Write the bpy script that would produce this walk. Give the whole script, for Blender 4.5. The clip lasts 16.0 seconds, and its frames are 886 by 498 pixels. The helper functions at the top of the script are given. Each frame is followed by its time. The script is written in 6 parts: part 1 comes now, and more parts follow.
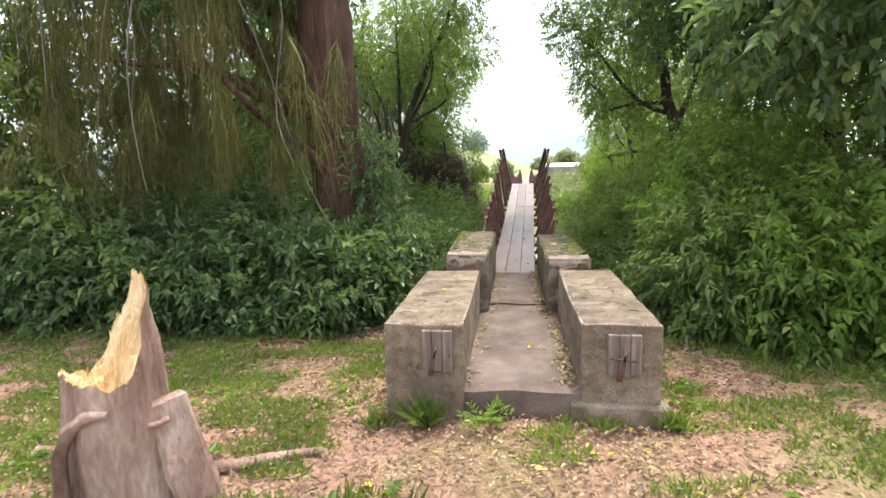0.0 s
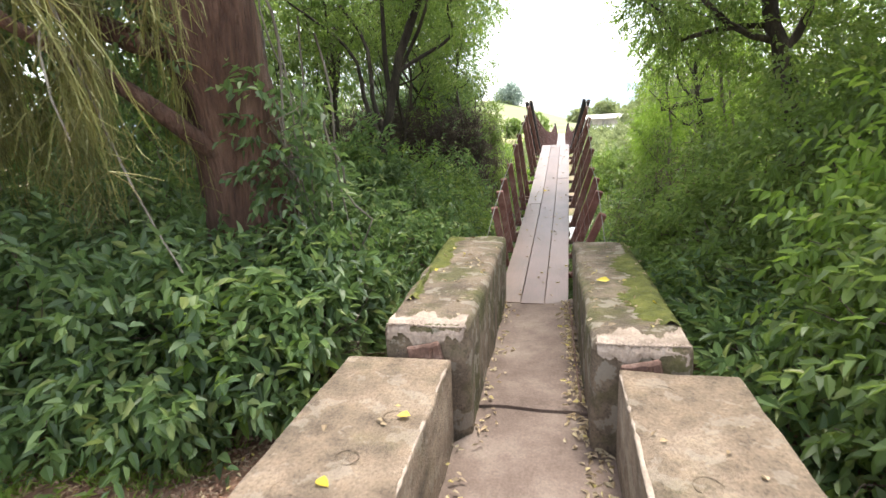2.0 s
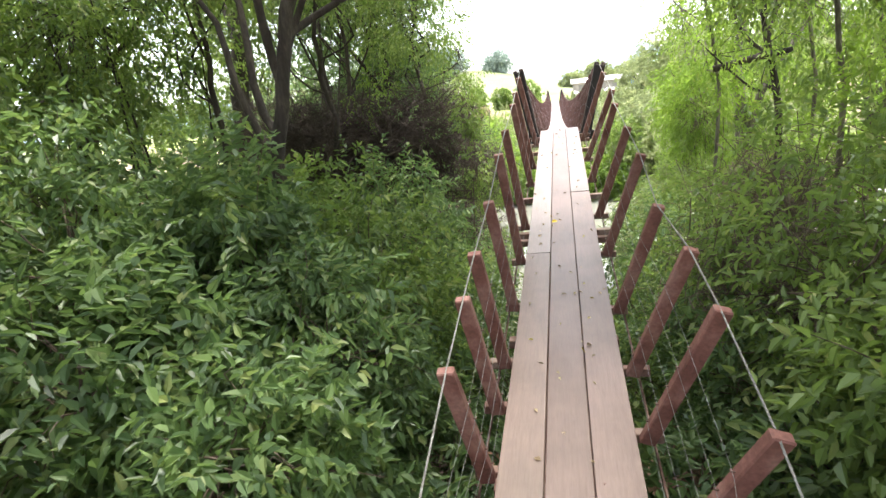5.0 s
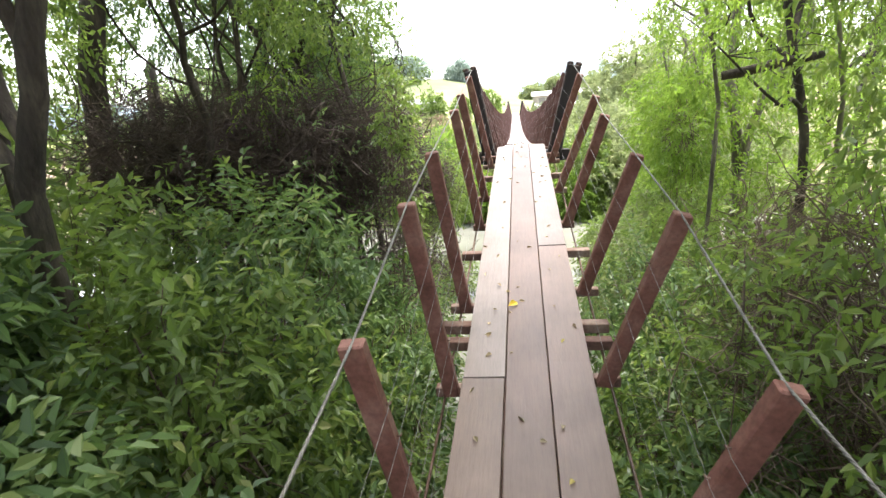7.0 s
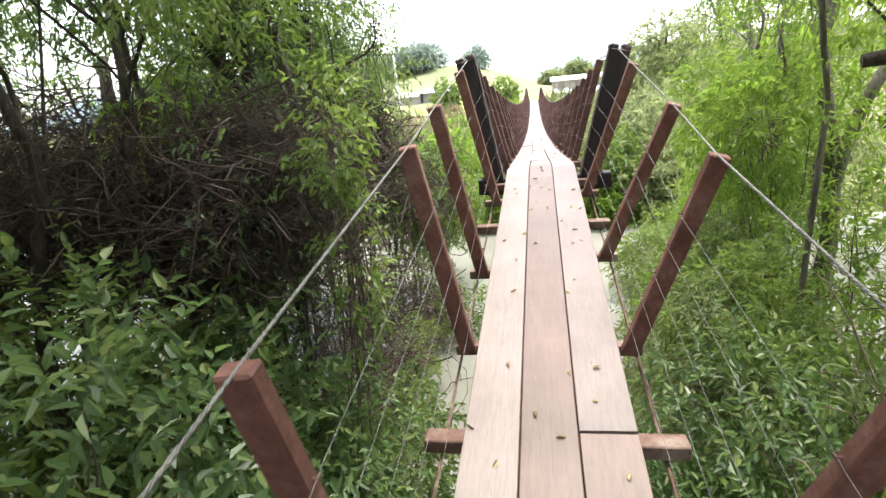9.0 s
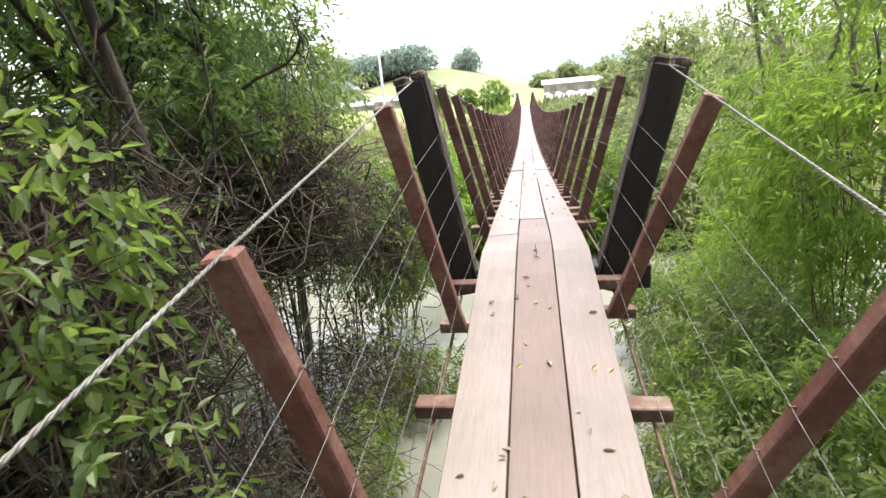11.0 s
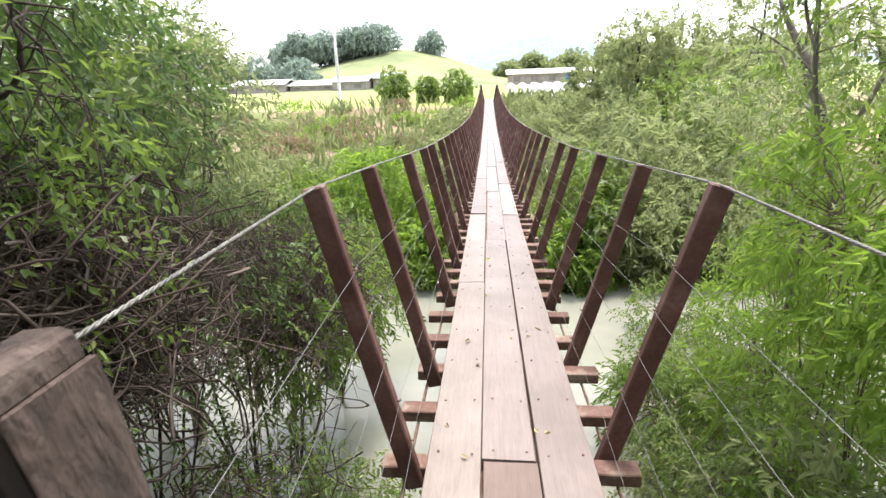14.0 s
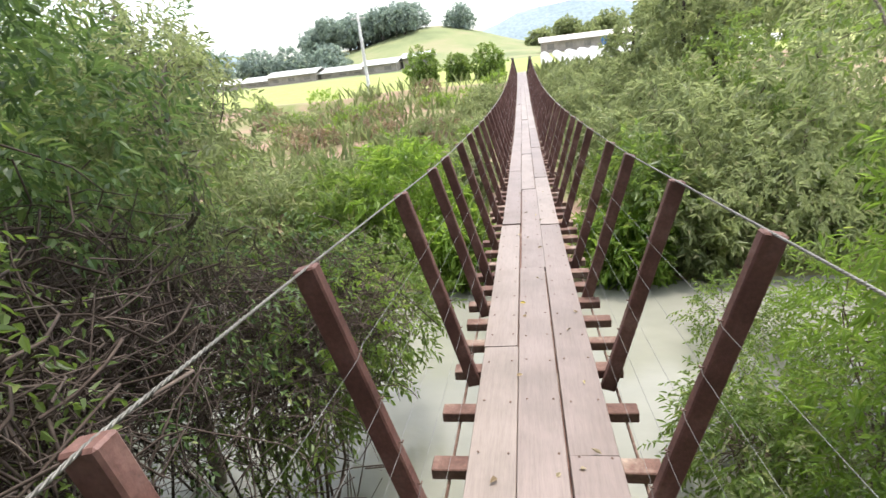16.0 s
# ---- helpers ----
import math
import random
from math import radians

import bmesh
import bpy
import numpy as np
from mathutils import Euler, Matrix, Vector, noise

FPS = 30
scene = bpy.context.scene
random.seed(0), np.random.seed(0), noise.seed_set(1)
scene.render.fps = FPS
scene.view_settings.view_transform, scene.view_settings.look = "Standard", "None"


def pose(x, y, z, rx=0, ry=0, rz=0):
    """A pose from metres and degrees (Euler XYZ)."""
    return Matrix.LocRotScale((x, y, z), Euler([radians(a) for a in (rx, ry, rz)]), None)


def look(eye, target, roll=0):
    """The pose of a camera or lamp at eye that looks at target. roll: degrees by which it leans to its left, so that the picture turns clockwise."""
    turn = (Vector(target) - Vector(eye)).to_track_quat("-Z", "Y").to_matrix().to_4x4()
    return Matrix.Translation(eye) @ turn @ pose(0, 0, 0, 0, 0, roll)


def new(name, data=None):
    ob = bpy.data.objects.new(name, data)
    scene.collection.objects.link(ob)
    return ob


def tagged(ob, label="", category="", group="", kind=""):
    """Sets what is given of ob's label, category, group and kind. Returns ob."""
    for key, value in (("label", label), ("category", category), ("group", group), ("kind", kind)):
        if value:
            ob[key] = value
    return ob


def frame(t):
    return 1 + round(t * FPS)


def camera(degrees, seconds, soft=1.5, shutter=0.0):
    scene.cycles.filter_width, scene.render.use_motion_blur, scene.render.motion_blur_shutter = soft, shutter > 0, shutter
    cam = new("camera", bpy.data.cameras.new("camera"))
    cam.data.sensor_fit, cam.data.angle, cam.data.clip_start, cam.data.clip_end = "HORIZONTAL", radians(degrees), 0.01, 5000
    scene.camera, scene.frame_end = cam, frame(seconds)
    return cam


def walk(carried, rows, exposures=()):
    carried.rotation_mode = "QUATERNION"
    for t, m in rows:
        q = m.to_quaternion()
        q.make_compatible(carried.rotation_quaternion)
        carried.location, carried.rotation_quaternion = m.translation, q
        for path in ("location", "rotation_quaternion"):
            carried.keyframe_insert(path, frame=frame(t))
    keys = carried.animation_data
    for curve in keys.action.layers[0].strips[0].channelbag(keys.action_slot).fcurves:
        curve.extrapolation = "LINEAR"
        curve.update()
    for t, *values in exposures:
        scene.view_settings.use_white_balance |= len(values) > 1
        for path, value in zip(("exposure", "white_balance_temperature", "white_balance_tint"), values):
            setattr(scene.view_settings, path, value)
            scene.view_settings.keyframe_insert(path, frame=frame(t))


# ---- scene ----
PATH = [
    (0, (0.3, -3.394, 1.677), (-0.035, -1.443, 1.392), -1.6),
    (0.5, (0.41, -2.634, 1.709), (0.035, -0.693, 1.405), -2.3),
    (1, (0.408, -1.868, 1.725), (-0.006, 0.056, 1.367), -2.5),
    (1.5, (0.372, -1.114, 1.783), (-0.041, 0.806, 1.403), -1.9),
    (2, (0.333, -0.329, 1.8), (-0.131, 1.566, 1.358), -2.9),
    (2.5, (0.2, 0.453, 1.906), (-0.117, 2.366, 1.416), -1.8),
    (3, (0.222, 1.0, 1.994), (-0.121, 2.899, 1.47), -3.3),
    (3.5, (0.208, 1.654, 2.031), (-0.231, 3.528, 1.488), -5.6),
    (4, (0.122, 2.338, 2.061), (-0.334, 4.206, 1.511), -6.2),
    (4.2, (0.118, 2.614, 2.061), (-0.356, 4.477, 1.509), -6.8),
    (6.3, (-0.081, 5.023, 1.867), (-0.444, 6.923, 1.357), -4.4),
    (6.5, (-0.059, 5.283, 1.875), (-0.375, 7.189, 1.357), -3.1),
    (7, (0.013, 5.899, 1.908), (-0.295, 7.805, 1.385), -4.4),
    (7.5, (-0.003, 6.418, 1.917), (-0.395, 8.31, 1.398), -6.5),
    (8, (-0.009, 6.992, 1.967), (-0.362, 8.88, 1.412), -6.3),
    (8.5, (0.033, 7.613, 2.033), (-0.336, 9.494, 1.463), -6.2),
    (9, (0.018, 8.222, 2.062), (-0.364, 10.103, 1.502), -5.7),
    (9.5, (0.028, 8.771, 2.134), (-0.331, 10.661, 1.586), -5.0),
    (11.8, (-0.017, 11.154, 2.357), (-0.361, 13.038, 1.782), -5.6),
    (12, (-0.05, 11.343, 2.401), (-0.359, 13.23, 1.814), -4.7),
    (12.5, (-0.052, 11.77, 2.472), (-0.293, 13.661, 1.866), -3.4),
    (13, (-0.043, 12.158, 2.57), (-0.29, 14.053, 1.98), -2.8),
    (13.5, (-0.082, 12.567, 2.604), (-0.288, 14.469, 2.019), -1.6),
    (14, (-0.068, 12.959, 2.657), (-0.261, 14.849, 2.033), -2.0),
    (14.5, (-0.035, 13.34, 2.765), (-0.303, 15.218, 2.132), -3.9),
    (15, (-0.023, 13.694, 2.797), (-0.187, 15.584, 2.164), -2.6),
    (15.5, (-0.002, 13.976, 2.797), (-0.154, 15.857, 2.134), -4.7),
    (16, (0.006, 14.144, 2.796), (-0.347, 15.987, 2.104), -7.0),
]
cam = camera(80.0, 16.0, soft=1.5, shutter=0.15)
walk(cam, [(t, look(eye, target, roll)) for t, eye, target, roll in PATH],
     exposures=[(0, 1.93), (1.5, 2.08), (4, 2.57), (6.5, 2.55), (9, 2.25), (12, 2.04), (14.5, 1.9), (16, 1.65)])

# ---- light ----
SUN_ELEVATION, SUN_AZIMUTH = radians(75), radians(25)
world = bpy.data.worlds.new("overcast_sky")
scene.world = world
world.use_nodes = True
wt = world.node_tree
bg = wt.nodes["Background"]
sky = wt.nodes.new("ShaderNodeTexSky")
sky.sky_type, sky.sun_disc = "NISHITA", False
sky.sun_elevation, sky.sun_rotation = SUN_ELEVATION, SUN_AZIMUTH
sky.air_density, sky.dust_density, sky.ozone_density = 1.0, 2.0, 1.0
soft = wt.nodes.new("ShaderNodeHueSaturation")
soft.inputs["Saturation"].default_value = 0.35
wt.links.new(sky.outputs[0], soft.inputs["Color"])
wt.links.new(soft.outputs[0], bg.inputs[0])
bg.inputs[1].default_value = 0.15
sun_data = bpy.data.lights.new("sun", "SUN")
sun_data.energy, sun_data.angle, sun_data.color = 1.5, radians(14), (1.0, 0.95, 0.86)
sun = new("sun", sun_data)
sun_dir = Vector((math.sin(SUN_AZIMUTH) * math.cos(SUN_ELEVATION), math.cos(SUN_AZIMUTH) * math.cos(SUN_ELEVATION), math.sin(SUN_ELEVATION)))
sun.matrix_world = look(sun_dir * 50, (0, 0, 0))


# ---- mesh tools ----
def rng_of(seed):
    return np.random.default_rng(seed)


def make_mesh(name, V, F, material, smooth=False):
    """A mesh from arrays: V (n, 3) and quads F (m, 4)."""
    V, F = np.asarray(V, np.float32), np.asarray(F, np.int32)
    me = bpy.data.meshes.new(name)
    me.vertices.add(len(V))
    me.vertices.foreach_set("co", V.ravel())
    me.loops.add(F.size)
    me.loops.foreach_set("vertex_index", F.ravel())
    me.polygons.add(len(F))
    me.polygons.foreach_set("loop_start", np.arange(0, F.size, 4, dtype=np.int32))
    me.polygons.foreach_set("loop_total", np.full(len(F), 4, np.int32))
    me.polygons.foreach_set("use_smooth", np.full(len(F), smooth))
    me.materials.append(material)
    me.update(calc_edges=True)
    return me


def joined(pieces):
    V, F, n = [], [], 0
    for v, f in pieces:
        V.append(v)
        F.append(np.asarray(f) + n)
        n += len(v)
    return np.concatenate(V), np.concatenate(F)


def thing(name, label, category, group="", kind="", at=(0, 0, 0)):
    ob = tagged(new(name), label, category, group, kind)
    ob.location = at
    return ob


def part_q(name, pieces, material, parent, label="", smooth=False):
    """Quad pieces joined into one mesh object under a thing."""
    V, F = joined(pieces) if isinstance(pieces, list) else pieces
    ob = new(name, make_mesh(name, V, F, material, smooth))
    ob.parent = parent
    if label:
        ob["label"] = label
    return ob


def part(name, bm, material, parent, label="", smooth=False):
    me = bpy.data.meshes.new(name)
    bm.to_mesh(me)
    bm.free()
    me.materials.append(material)
    for p in me.polygons:
        p.use_smooth = smooth
    ob = new(name, me)
    ob.parent = parent
    if label:
        ob["label"] = label
    return ob


def tube(points, radii, sides=6, closed=True):
    """A tapered tube along points."""
    P = np.asarray(points, float)
    R = np.broadcast_to(np.asarray(radii, float), (len(P),))
    T = np.gradient(P, axis=0)
    T /= np.linalg.norm(T, axis=1)[:, None] + 1e-9
    ref = np.array([0.31, 0.17, 0.93]) if abs(T[:, 2]).mean() < 0.9 else np.array([0.93, 0.31, 0.1])
    A = np.cross(T, ref)
    A /= np.linalg.norm(A, axis=1)[:, None] + 1e-9
    B = np.cross(T, A)
    ang = np.linspace(0, 2 * np.pi, sides, endpoint=False)
    V = P[:, None] + R[:, None, None] * (np.cos(ang)[None, :, None] * A[:, None] + np.sin(ang)[None, :, None] * B[:, None])
    V = V.reshape(-1, 3)
    i, j = np.meshgrid(np.arange(len(P) - 1), np.arange(sides), indexing="ij")
    a, b = i * sides + j, i * sides + (j + 1) % sides
    F = np.stack([a, b, b + sides, a + sides], -1).reshape(-1, 4)
    if closed:
        n = len(V)
        V = np.concatenate([V, P[:1], P[-1:]])
        caps = []
        for base, c in ((0, n), ((len(P) - 1) * sides, n + 1)):
            for k in range(0, sides - 1, 2):
                caps.append((base + k, base + k + 1, base + (k + 2) % sides, c))
        F = np.concatenate([F, np.array(caps)])
    return V, F


def wobbly(a, b, n, amount, rng, sag=0.0):
    """A bent line from a to b in n points."""
    s = np.linspace(0, 1, n)[:, None]
    a, b = np.asarray(a, float), np.asarray(b, float)
    bend = np.zeros((n, 3))
    for k in (1, 2, 3):
        bend += np.sin(np.pi * k * s) * rng.normal(0, amount / k, 3)
    P = a + (b - a) * s + bend
    P[:, 2] -= sag * 4 * (s * (1 - s))[:, 0]
    return P


def box_q(x0, x1, y0, y1, z0, z1):
    V = np.array([(x, y, z) for z in (z0, z1) for y in (y0, y1) for x in (x0, x1)], float)
    F = np.array([(0, 2, 3, 1), (4, 5, 7, 6), (0, 1, 5, 4), (2, 6, 7, 3), (0, 4, 6, 2), (1, 3, 7, 5)])
    return V, F


def beam_bm(a, b, wide, deep, side, bevel=0.006, cuts=0, rough=0.0, seed=0):
    """A sawn timber from a to b; side is the way its width runs."""
    a, b, side = Vector(a), Vector(b), Vector(side)
    t = (b - a).normalized()
    side = (side - t * side.dot(t)).normalized()
    other = t.cross(side)
    bm = bmesh.new()
    rings, rng = [], rng_of(seed)
    for k in range(cuts + 2):
        c = a + (b - a) * (k / (cuts + 1))
        ring = []
        for sx, sy in ((-1, -1), (1, -1), (1, 1), (-1, 1)):
            w = 1 + rough * rng.normal()
            ring.append(bm.verts.new(c + side * (sx * wide / 2 * w) + other * (sy * deep / 2 * w)))
        rings.append(ring)
    for r, q in zip(rings, rings[1:]):
        for k in range(4):
            bm.faces.new((r[k], r[(k + 1) % 4], q[(k + 1) % 4], q[k]))
    bm.faces.new(rings[0][::-1])
    bm.faces.new(rings[-1])
    bmesh.ops.recalc_face_normals(bm, faces=bm.faces)
    if bevel:
        edges = [e for e in bm.edges if len(e.link_faces) == 2 and e.calc_face_angle(0) > 0.6]
        bmesh.ops.bevel(bm, geom=edges, offset=bevel, segments=1, affect="EDGES")
    return bm


def field_noise(P, scale, seed=0):
    """Smooth pseudo-noise in about -1..1 for an array of places."""
    rng = rng_of(seed + 977)
    out = np.zeros(len(P))
    for k in range(6):
        w = rng.normal(0, 1, 3) / scale * (1 + 0.35 * k)
        out += np.sin(P @ w * 2.2 + rng.uniform(0, 6.28)) / (1 + 0.35 * k)
    return out / 2.6


# ---- materials ----
def nodes_of(name):
    m = bpy.data.materials.new(name)
    m.use_nodes = True
    return m, m.node_tree.nodes, m.node_tree.links, m.node_tree.nodes["Principled BSDF"]


def coords(n, l, stretch=(1, 1, 1), random_shift=False):
    tc = n.new("ShaderNodeTexCoord")
    mp = n.new("ShaderNodeMapping")
    mp.inputs["Scale"].default_value = stretch
    l.new(tc.outputs["Object"], mp.inputs["Vector"])
    if random_shift:
        oi = n.new("ShaderNodeObjectInfo")
        mul = n.new("ShaderNodeMath")
        mul.operation = "MULTIPLY"
        mul.inputs[1].default_value = 40.0
        l.new(oi.outputs["Random"], mul.inputs[0])
        l.new(mul.outputs[0], mp.inputs["Location"])
    return mp.outputs[0]


def noise_tex(n, l, vec, scale, detail=6, rough=0.6):
    t = n.new("ShaderNodeTexNoise")
    t.inputs["Scale"].default_value, t.inputs["Detail"].default_value, t.inputs["Roughness"].default_value = scale, detail, rough
    l.new(vec, t.inputs["Vector"])
    return t.outputs["Fac"]


def ramp(n, l, fac, stops):
    r = n.new("ShaderNodeValToRGB")
    e = r.color_ramp.elements
    e[0].position, e[0].color = stops[0][0], (*stops[0][1], 1)
    e[1].position, e[1].color = stops[-1][0], (*stops[-1][1], 1)
    for p, c in stops[1:-1]:
        e.new(p).color = (*c, 1)
    l.new(fac, r.inputs[0])
    return r.outputs[0]


def mixed(n, l, fac, a, b, mode="MIX"):
    x = n.new("ShaderNodeMix")
    x.data_type, x.blend_type = "RGBA", mode
    for sock, v in ((x.inputs[0], fac), (x.inputs[6], a), (x.inputs[7], b)):
        if hasattr(v, "is_output"):
            l.new(v, sock)
        elif sock == x.inputs[0]:
            sock.default_value = v
        else:
            sock.default_value = (*v, 1)
    return x.outputs[2]


def bump(n, l, bsdf, height, strength, distance=0.01):
    b = n.new("ShaderNodeBump")
    b.inputs["Strength"].default_value, b.inputs["Distance"].default_value = strength, distance
    l.new(height, b.inputs["Height"])
    l.new(b.outputs[0], bsdf.inputs["Normal"])


def surface(name, dark, mid, light, scale=4.0, fine=60.0, rough=0.85, relief=0.5, depth=0.006, stretch=(1, 1, 1), shift=False, metal=0.0, spread=0.22):
    """Two scales of mottling with fine relief."""
    m, n, l, bsdf = nodes_of(name)
    vec = coords(n, l, stretch, shift)
    big, small = noise_tex(n, l, vec, scale), noise_tex(n, l, vec, fine, 4)
    c1 = ramp(n, l, big, [(0.5 - spread, dark), (0.5, mid), (0.5 + spread, light)])
    c2 = ramp(n, l, small, [(0.3, (0.55, 0.55, 0.55)), (0.7, (1.25, 1.25, 1.25))])
    l.new(mixed(n, l, 0.6, c1, c2, "MULTIPLY"), bsdf.inputs["Base Color"])
    bsdf.inputs["Roughness"].default_value, bsdf.inputs["Metallic"].default_value = rough, metal
    bump(n, l, bsdf, small, relief, depth)
    return m


def leaf_material(name, stops, gloss=0.42, through_light=0.35, glow=(0.25, 0.42, 0.05)):
    m, n, l, bsdf = nodes_of(name)
    geo = n.new("ShaderNodeNewGeometry")
    c = ramp(n, l, geo.outputs["Random Per Island"], stops)
    vec = coords(n, l)
    patch = ramp(n, l, noise_tex(n, l, vec, 1.1, 3), [(0.32, (0.5, 0.55, 0.56)), (0.5, (0.95, 0.95, 0.95)), (0.68, (1.4, 1.35, 1.15))])
    c = mixed(n, l, 0.8, c, patch, "MULTIPLY")
    l.new(c, bsdf.inputs["Base Color"])
    bsdf.inputs["Roughness"].default_value = gloss
    tr = n.new("ShaderNodeBsdfTranslucent")
    l.new(mixed(n, l, 0.5, c, glow), tr.inputs["Color"])
    mx = n.new("ShaderNodeMixShader")
    mx.inputs[0].default_value = through_light
    l.new(bsdf.outputs[0], mx.inputs[1])
    l.new(tr.outputs[0], mx.inputs[2])
    l.new(mx.outputs[0], n["Material Output"].inputs["Surface"])
    return m


LEAF_DARK = leaf_material("leaf_dark_green", [(0.0, (0.05, 0.088, 0.042)), (0.45, (0.102, 0.168, 0.068)), (0.85, (0.172, 0.252, 0.096)), (1.0, (0.26, 0.3, 0.11))], 0.4, 0.45, (0.24, 0.37, 0.08))
LEAF_MID = leaf_material("leaf_mid_green", [(0.0, (0.074, 0.108, 0.038)), (0.5, (0.13, 0.192, 0.062)), (0.9, (0.205, 0.28, 0.086)), (1.0, (0.29, 0.3, 0.12))], 0.42, 0.47, (0.36, 0.52, 0.07))
LEAF_LIGHT = leaf_material("leaf_light_green", [(0.0, (0.09, 0.15, 0.034)), (0.5, (0.155, 0.245, 0.056)), (0.9, (0.23, 0.33, 0.08)), (1.0, (0.33, 0.34, 0.12))], 0.42, 0.56, (0.42, 0.62, 0.06))
LEAF_PALE = leaf_material("leaf_grey_green", [(0.0, (0.115, 0.14, 0.065)), (0.5, (0.195, 0.235, 0.105)), (0.9, (0.29, 0.33, 0.16)), (1.0, (0.34, 0.31, 0.18))], 0.5, 0.58, (0.42, 0.48, 0.2))
# leaf colour paled and blued: distance haze painted into the far trees
LEAF_HAZED = leaf_material("leaf_haze_tinted", [(0.0, (0.27, 0.33, 0.32)), (0.5, (0.35, 0.42, 0.385)), (1.0, (0.42, 0.49, 0.43))], 0.8, 0.4, (0.24, 0.32, 0.22))
LEAF_DRY = leaf_material("leaf_dry_tan", [(0.0, (0.2, 0.14, 0.09)), (0.5, (0.3, 0.22, 0.15)), (1.0, (0.38, 0.3, 0.2))], 0.7, 0.3, (0.35, 0.28, 0.16))
STRAND = leaf_material("hanging_strand_olive", [(0.0, (0.1, 0.1, 0.034)), (0.5, (0.2, 0.205, 0.062)), (0.9, (0.3, 0.29, 0.1)), (1.0, (0.36, 0.31, 0.14))], 0.6, 0.45, (0.2, 0.2, 0.05))
LITTER = leaf_material("fallen_leaf", [(0.0, (0.13, 0.08, 0.052)), (0.4, (0.24, 0.155, 0.105)), (0.8, (0.34, 0.245, 0.165)), (0.95, (0.46, 0.37, 0.23)), (1.0, (0.55, 0.42, 0.05))], 0.7, 0.15, (0.3, 0.2, 0.08))
GRASS = leaf_material("grass_blade", [(0.0, (0.11, 0.17, 0.03)), (0.6, (0.21, 0.3, 0.06)), (1.0, (0.36, 0.36, 0.14))], 0.5, 0.5, (0.3, 0.45, 0.05))
BARK = surface("bark_red_brown", (0.06, 0.03, 0.02), (0.125, 0.068, 0.046), (0.22, 0.135, 0.095), 9, 30, 0.95, 1.0, 0.07, (1, 1, 0.16))
BARK_DARK = surface("bark_dark", (0.022, 0.016, 0.013), (0.055, 0.042, 0.033), (0.12, 0.098, 0.076), 5, 40, 0.9, 0.8, 0.02, (1, 1, 0.25))
BARK_GREY = surface("bark_grey", (0.08, 0.065, 0.05), (0.16, 0.14, 0.11), (0.28, 0.25, 0.2), 5, 40, 0.9, 0.7, 0.015, (1, 1, 0.25))
VINE_DARK = surface("dark_vine", (0.035, 0.023, 0.018), (0.075, 0.052, 0.042), (0.14, 0.105, 0.088), 3, 40, 0.9, 0.3)
TWIG = surface("dry_twig", (0.05, 0.034, 0.023), (0.12, 0.085, 0.062), (0.25, 0.195, 0.15), 3, 40, 0.9, 0.3)
STUMP_BARK = surface("stump_bark_weathered", (0.13, 0.072, 0.052), (0.3, 0.19, 0.145), (0.48, 0.36, 0.295), 6, 45, 0.9, 1.0, 0.02, (1, 1, 0.25))
STUMP_WOOD = surface("split_fresh_wood", (0.45, 0.24, 0.09), (0.72, 0.52, 0.27), (0.85, 0.72, 0.46), 9, 90, 0.8, 1.0, 0.012, (1, 1, 0.15))


def concrete(name, moss):
    m, n, l, bsdf = nodes_of(name)
    vec = coords(n, l)
    big, mid, fine = noise_tex(n, l, vec, 2.2, 8), noise_tex(n, l, vec, 9, 8, 0.7), noise_tex(n, l, vec, 75, 6, 0.75)
    c = ramp(n, l, big, [(0.28, (0.115, 0.088, 0.06)), (0.5, (0.235, 0.172, 0.12)), (0.72, (0.36, 0.28, 0.208))])
    c = mixed(n, l, 0.75, c, ramp(n, l, mid, [(0.33, (0.5, 0.48, 0.45)), (0.5, (0.95, 0.95, 0.95)), (0.72, (1.3, 1.28, 1.22))]), "MULTIPLY")
    c = mixed(n, l, 0.7, c, ramp(n, l, fine, [(0.36, (0.42, 0.42, 0.4)), (0.5, (1.0, 1.0, 1.0)), (0.66, (1.4, 1.38, 1.34))]), "MULTIPLY")
    # green film on the side faces and moss on the tops, in patches of their own
    patch = noise_tex(n, l, vec, 2.6, 7, 0.65)
    film = ramp(n, l, patch, [(0.54 - 0.08 * moss, (0, 0, 0)), (0.66 - 0.06 * moss, (1, 1, 1))])
    green = ramp(n, l, mid, [(0.35, (0.05, 0.056, 0.012)), (0.65, (0.135, 0.135, 0.03))])
    fac = n.new("ShaderNodeMath")
    fac.operation = "MULTIPLY"
    fac.inputs[1].default_value = 0.2 + 0.6 * moss
    l.new(film, fac.inputs[0])
    c = mixed(n, l, fac.outputs[0], c, green)
    pale = ramp(n, l, noise_tex(n, l, vec, 7.5, 4, 0.6), [(0.56, (0, 0, 0)), (0.59, (1, 1, 1))])
    half = n.new("ShaderNodeMath")
    half.operation = "MULTIPLY"
    half.inputs[1].default_value = 0.3 + 0.35 * moss
    l.new(pale, half.inputs[0])
    c = mixed(n, l, half.outputs[0], c, (0.40, 0.35, 0.28))
    tone = 1.04 - 0.3 * moss
    c = mixed(n, l, 1.0, c, (tone, tone, tone), "MULTIPLY")
    l.new(c, bsdf.inputs["Base Color"])
    bsdf.inputs["Roughness"].default_value = 0.92
    add = n.new("ShaderNodeMath")
    l.new(mid, add.inputs[0])
    l.new(fine, add.inputs[1])
    bump(n, l, bsdf, add.outputs[0], 0.9, 0.02)
    return m


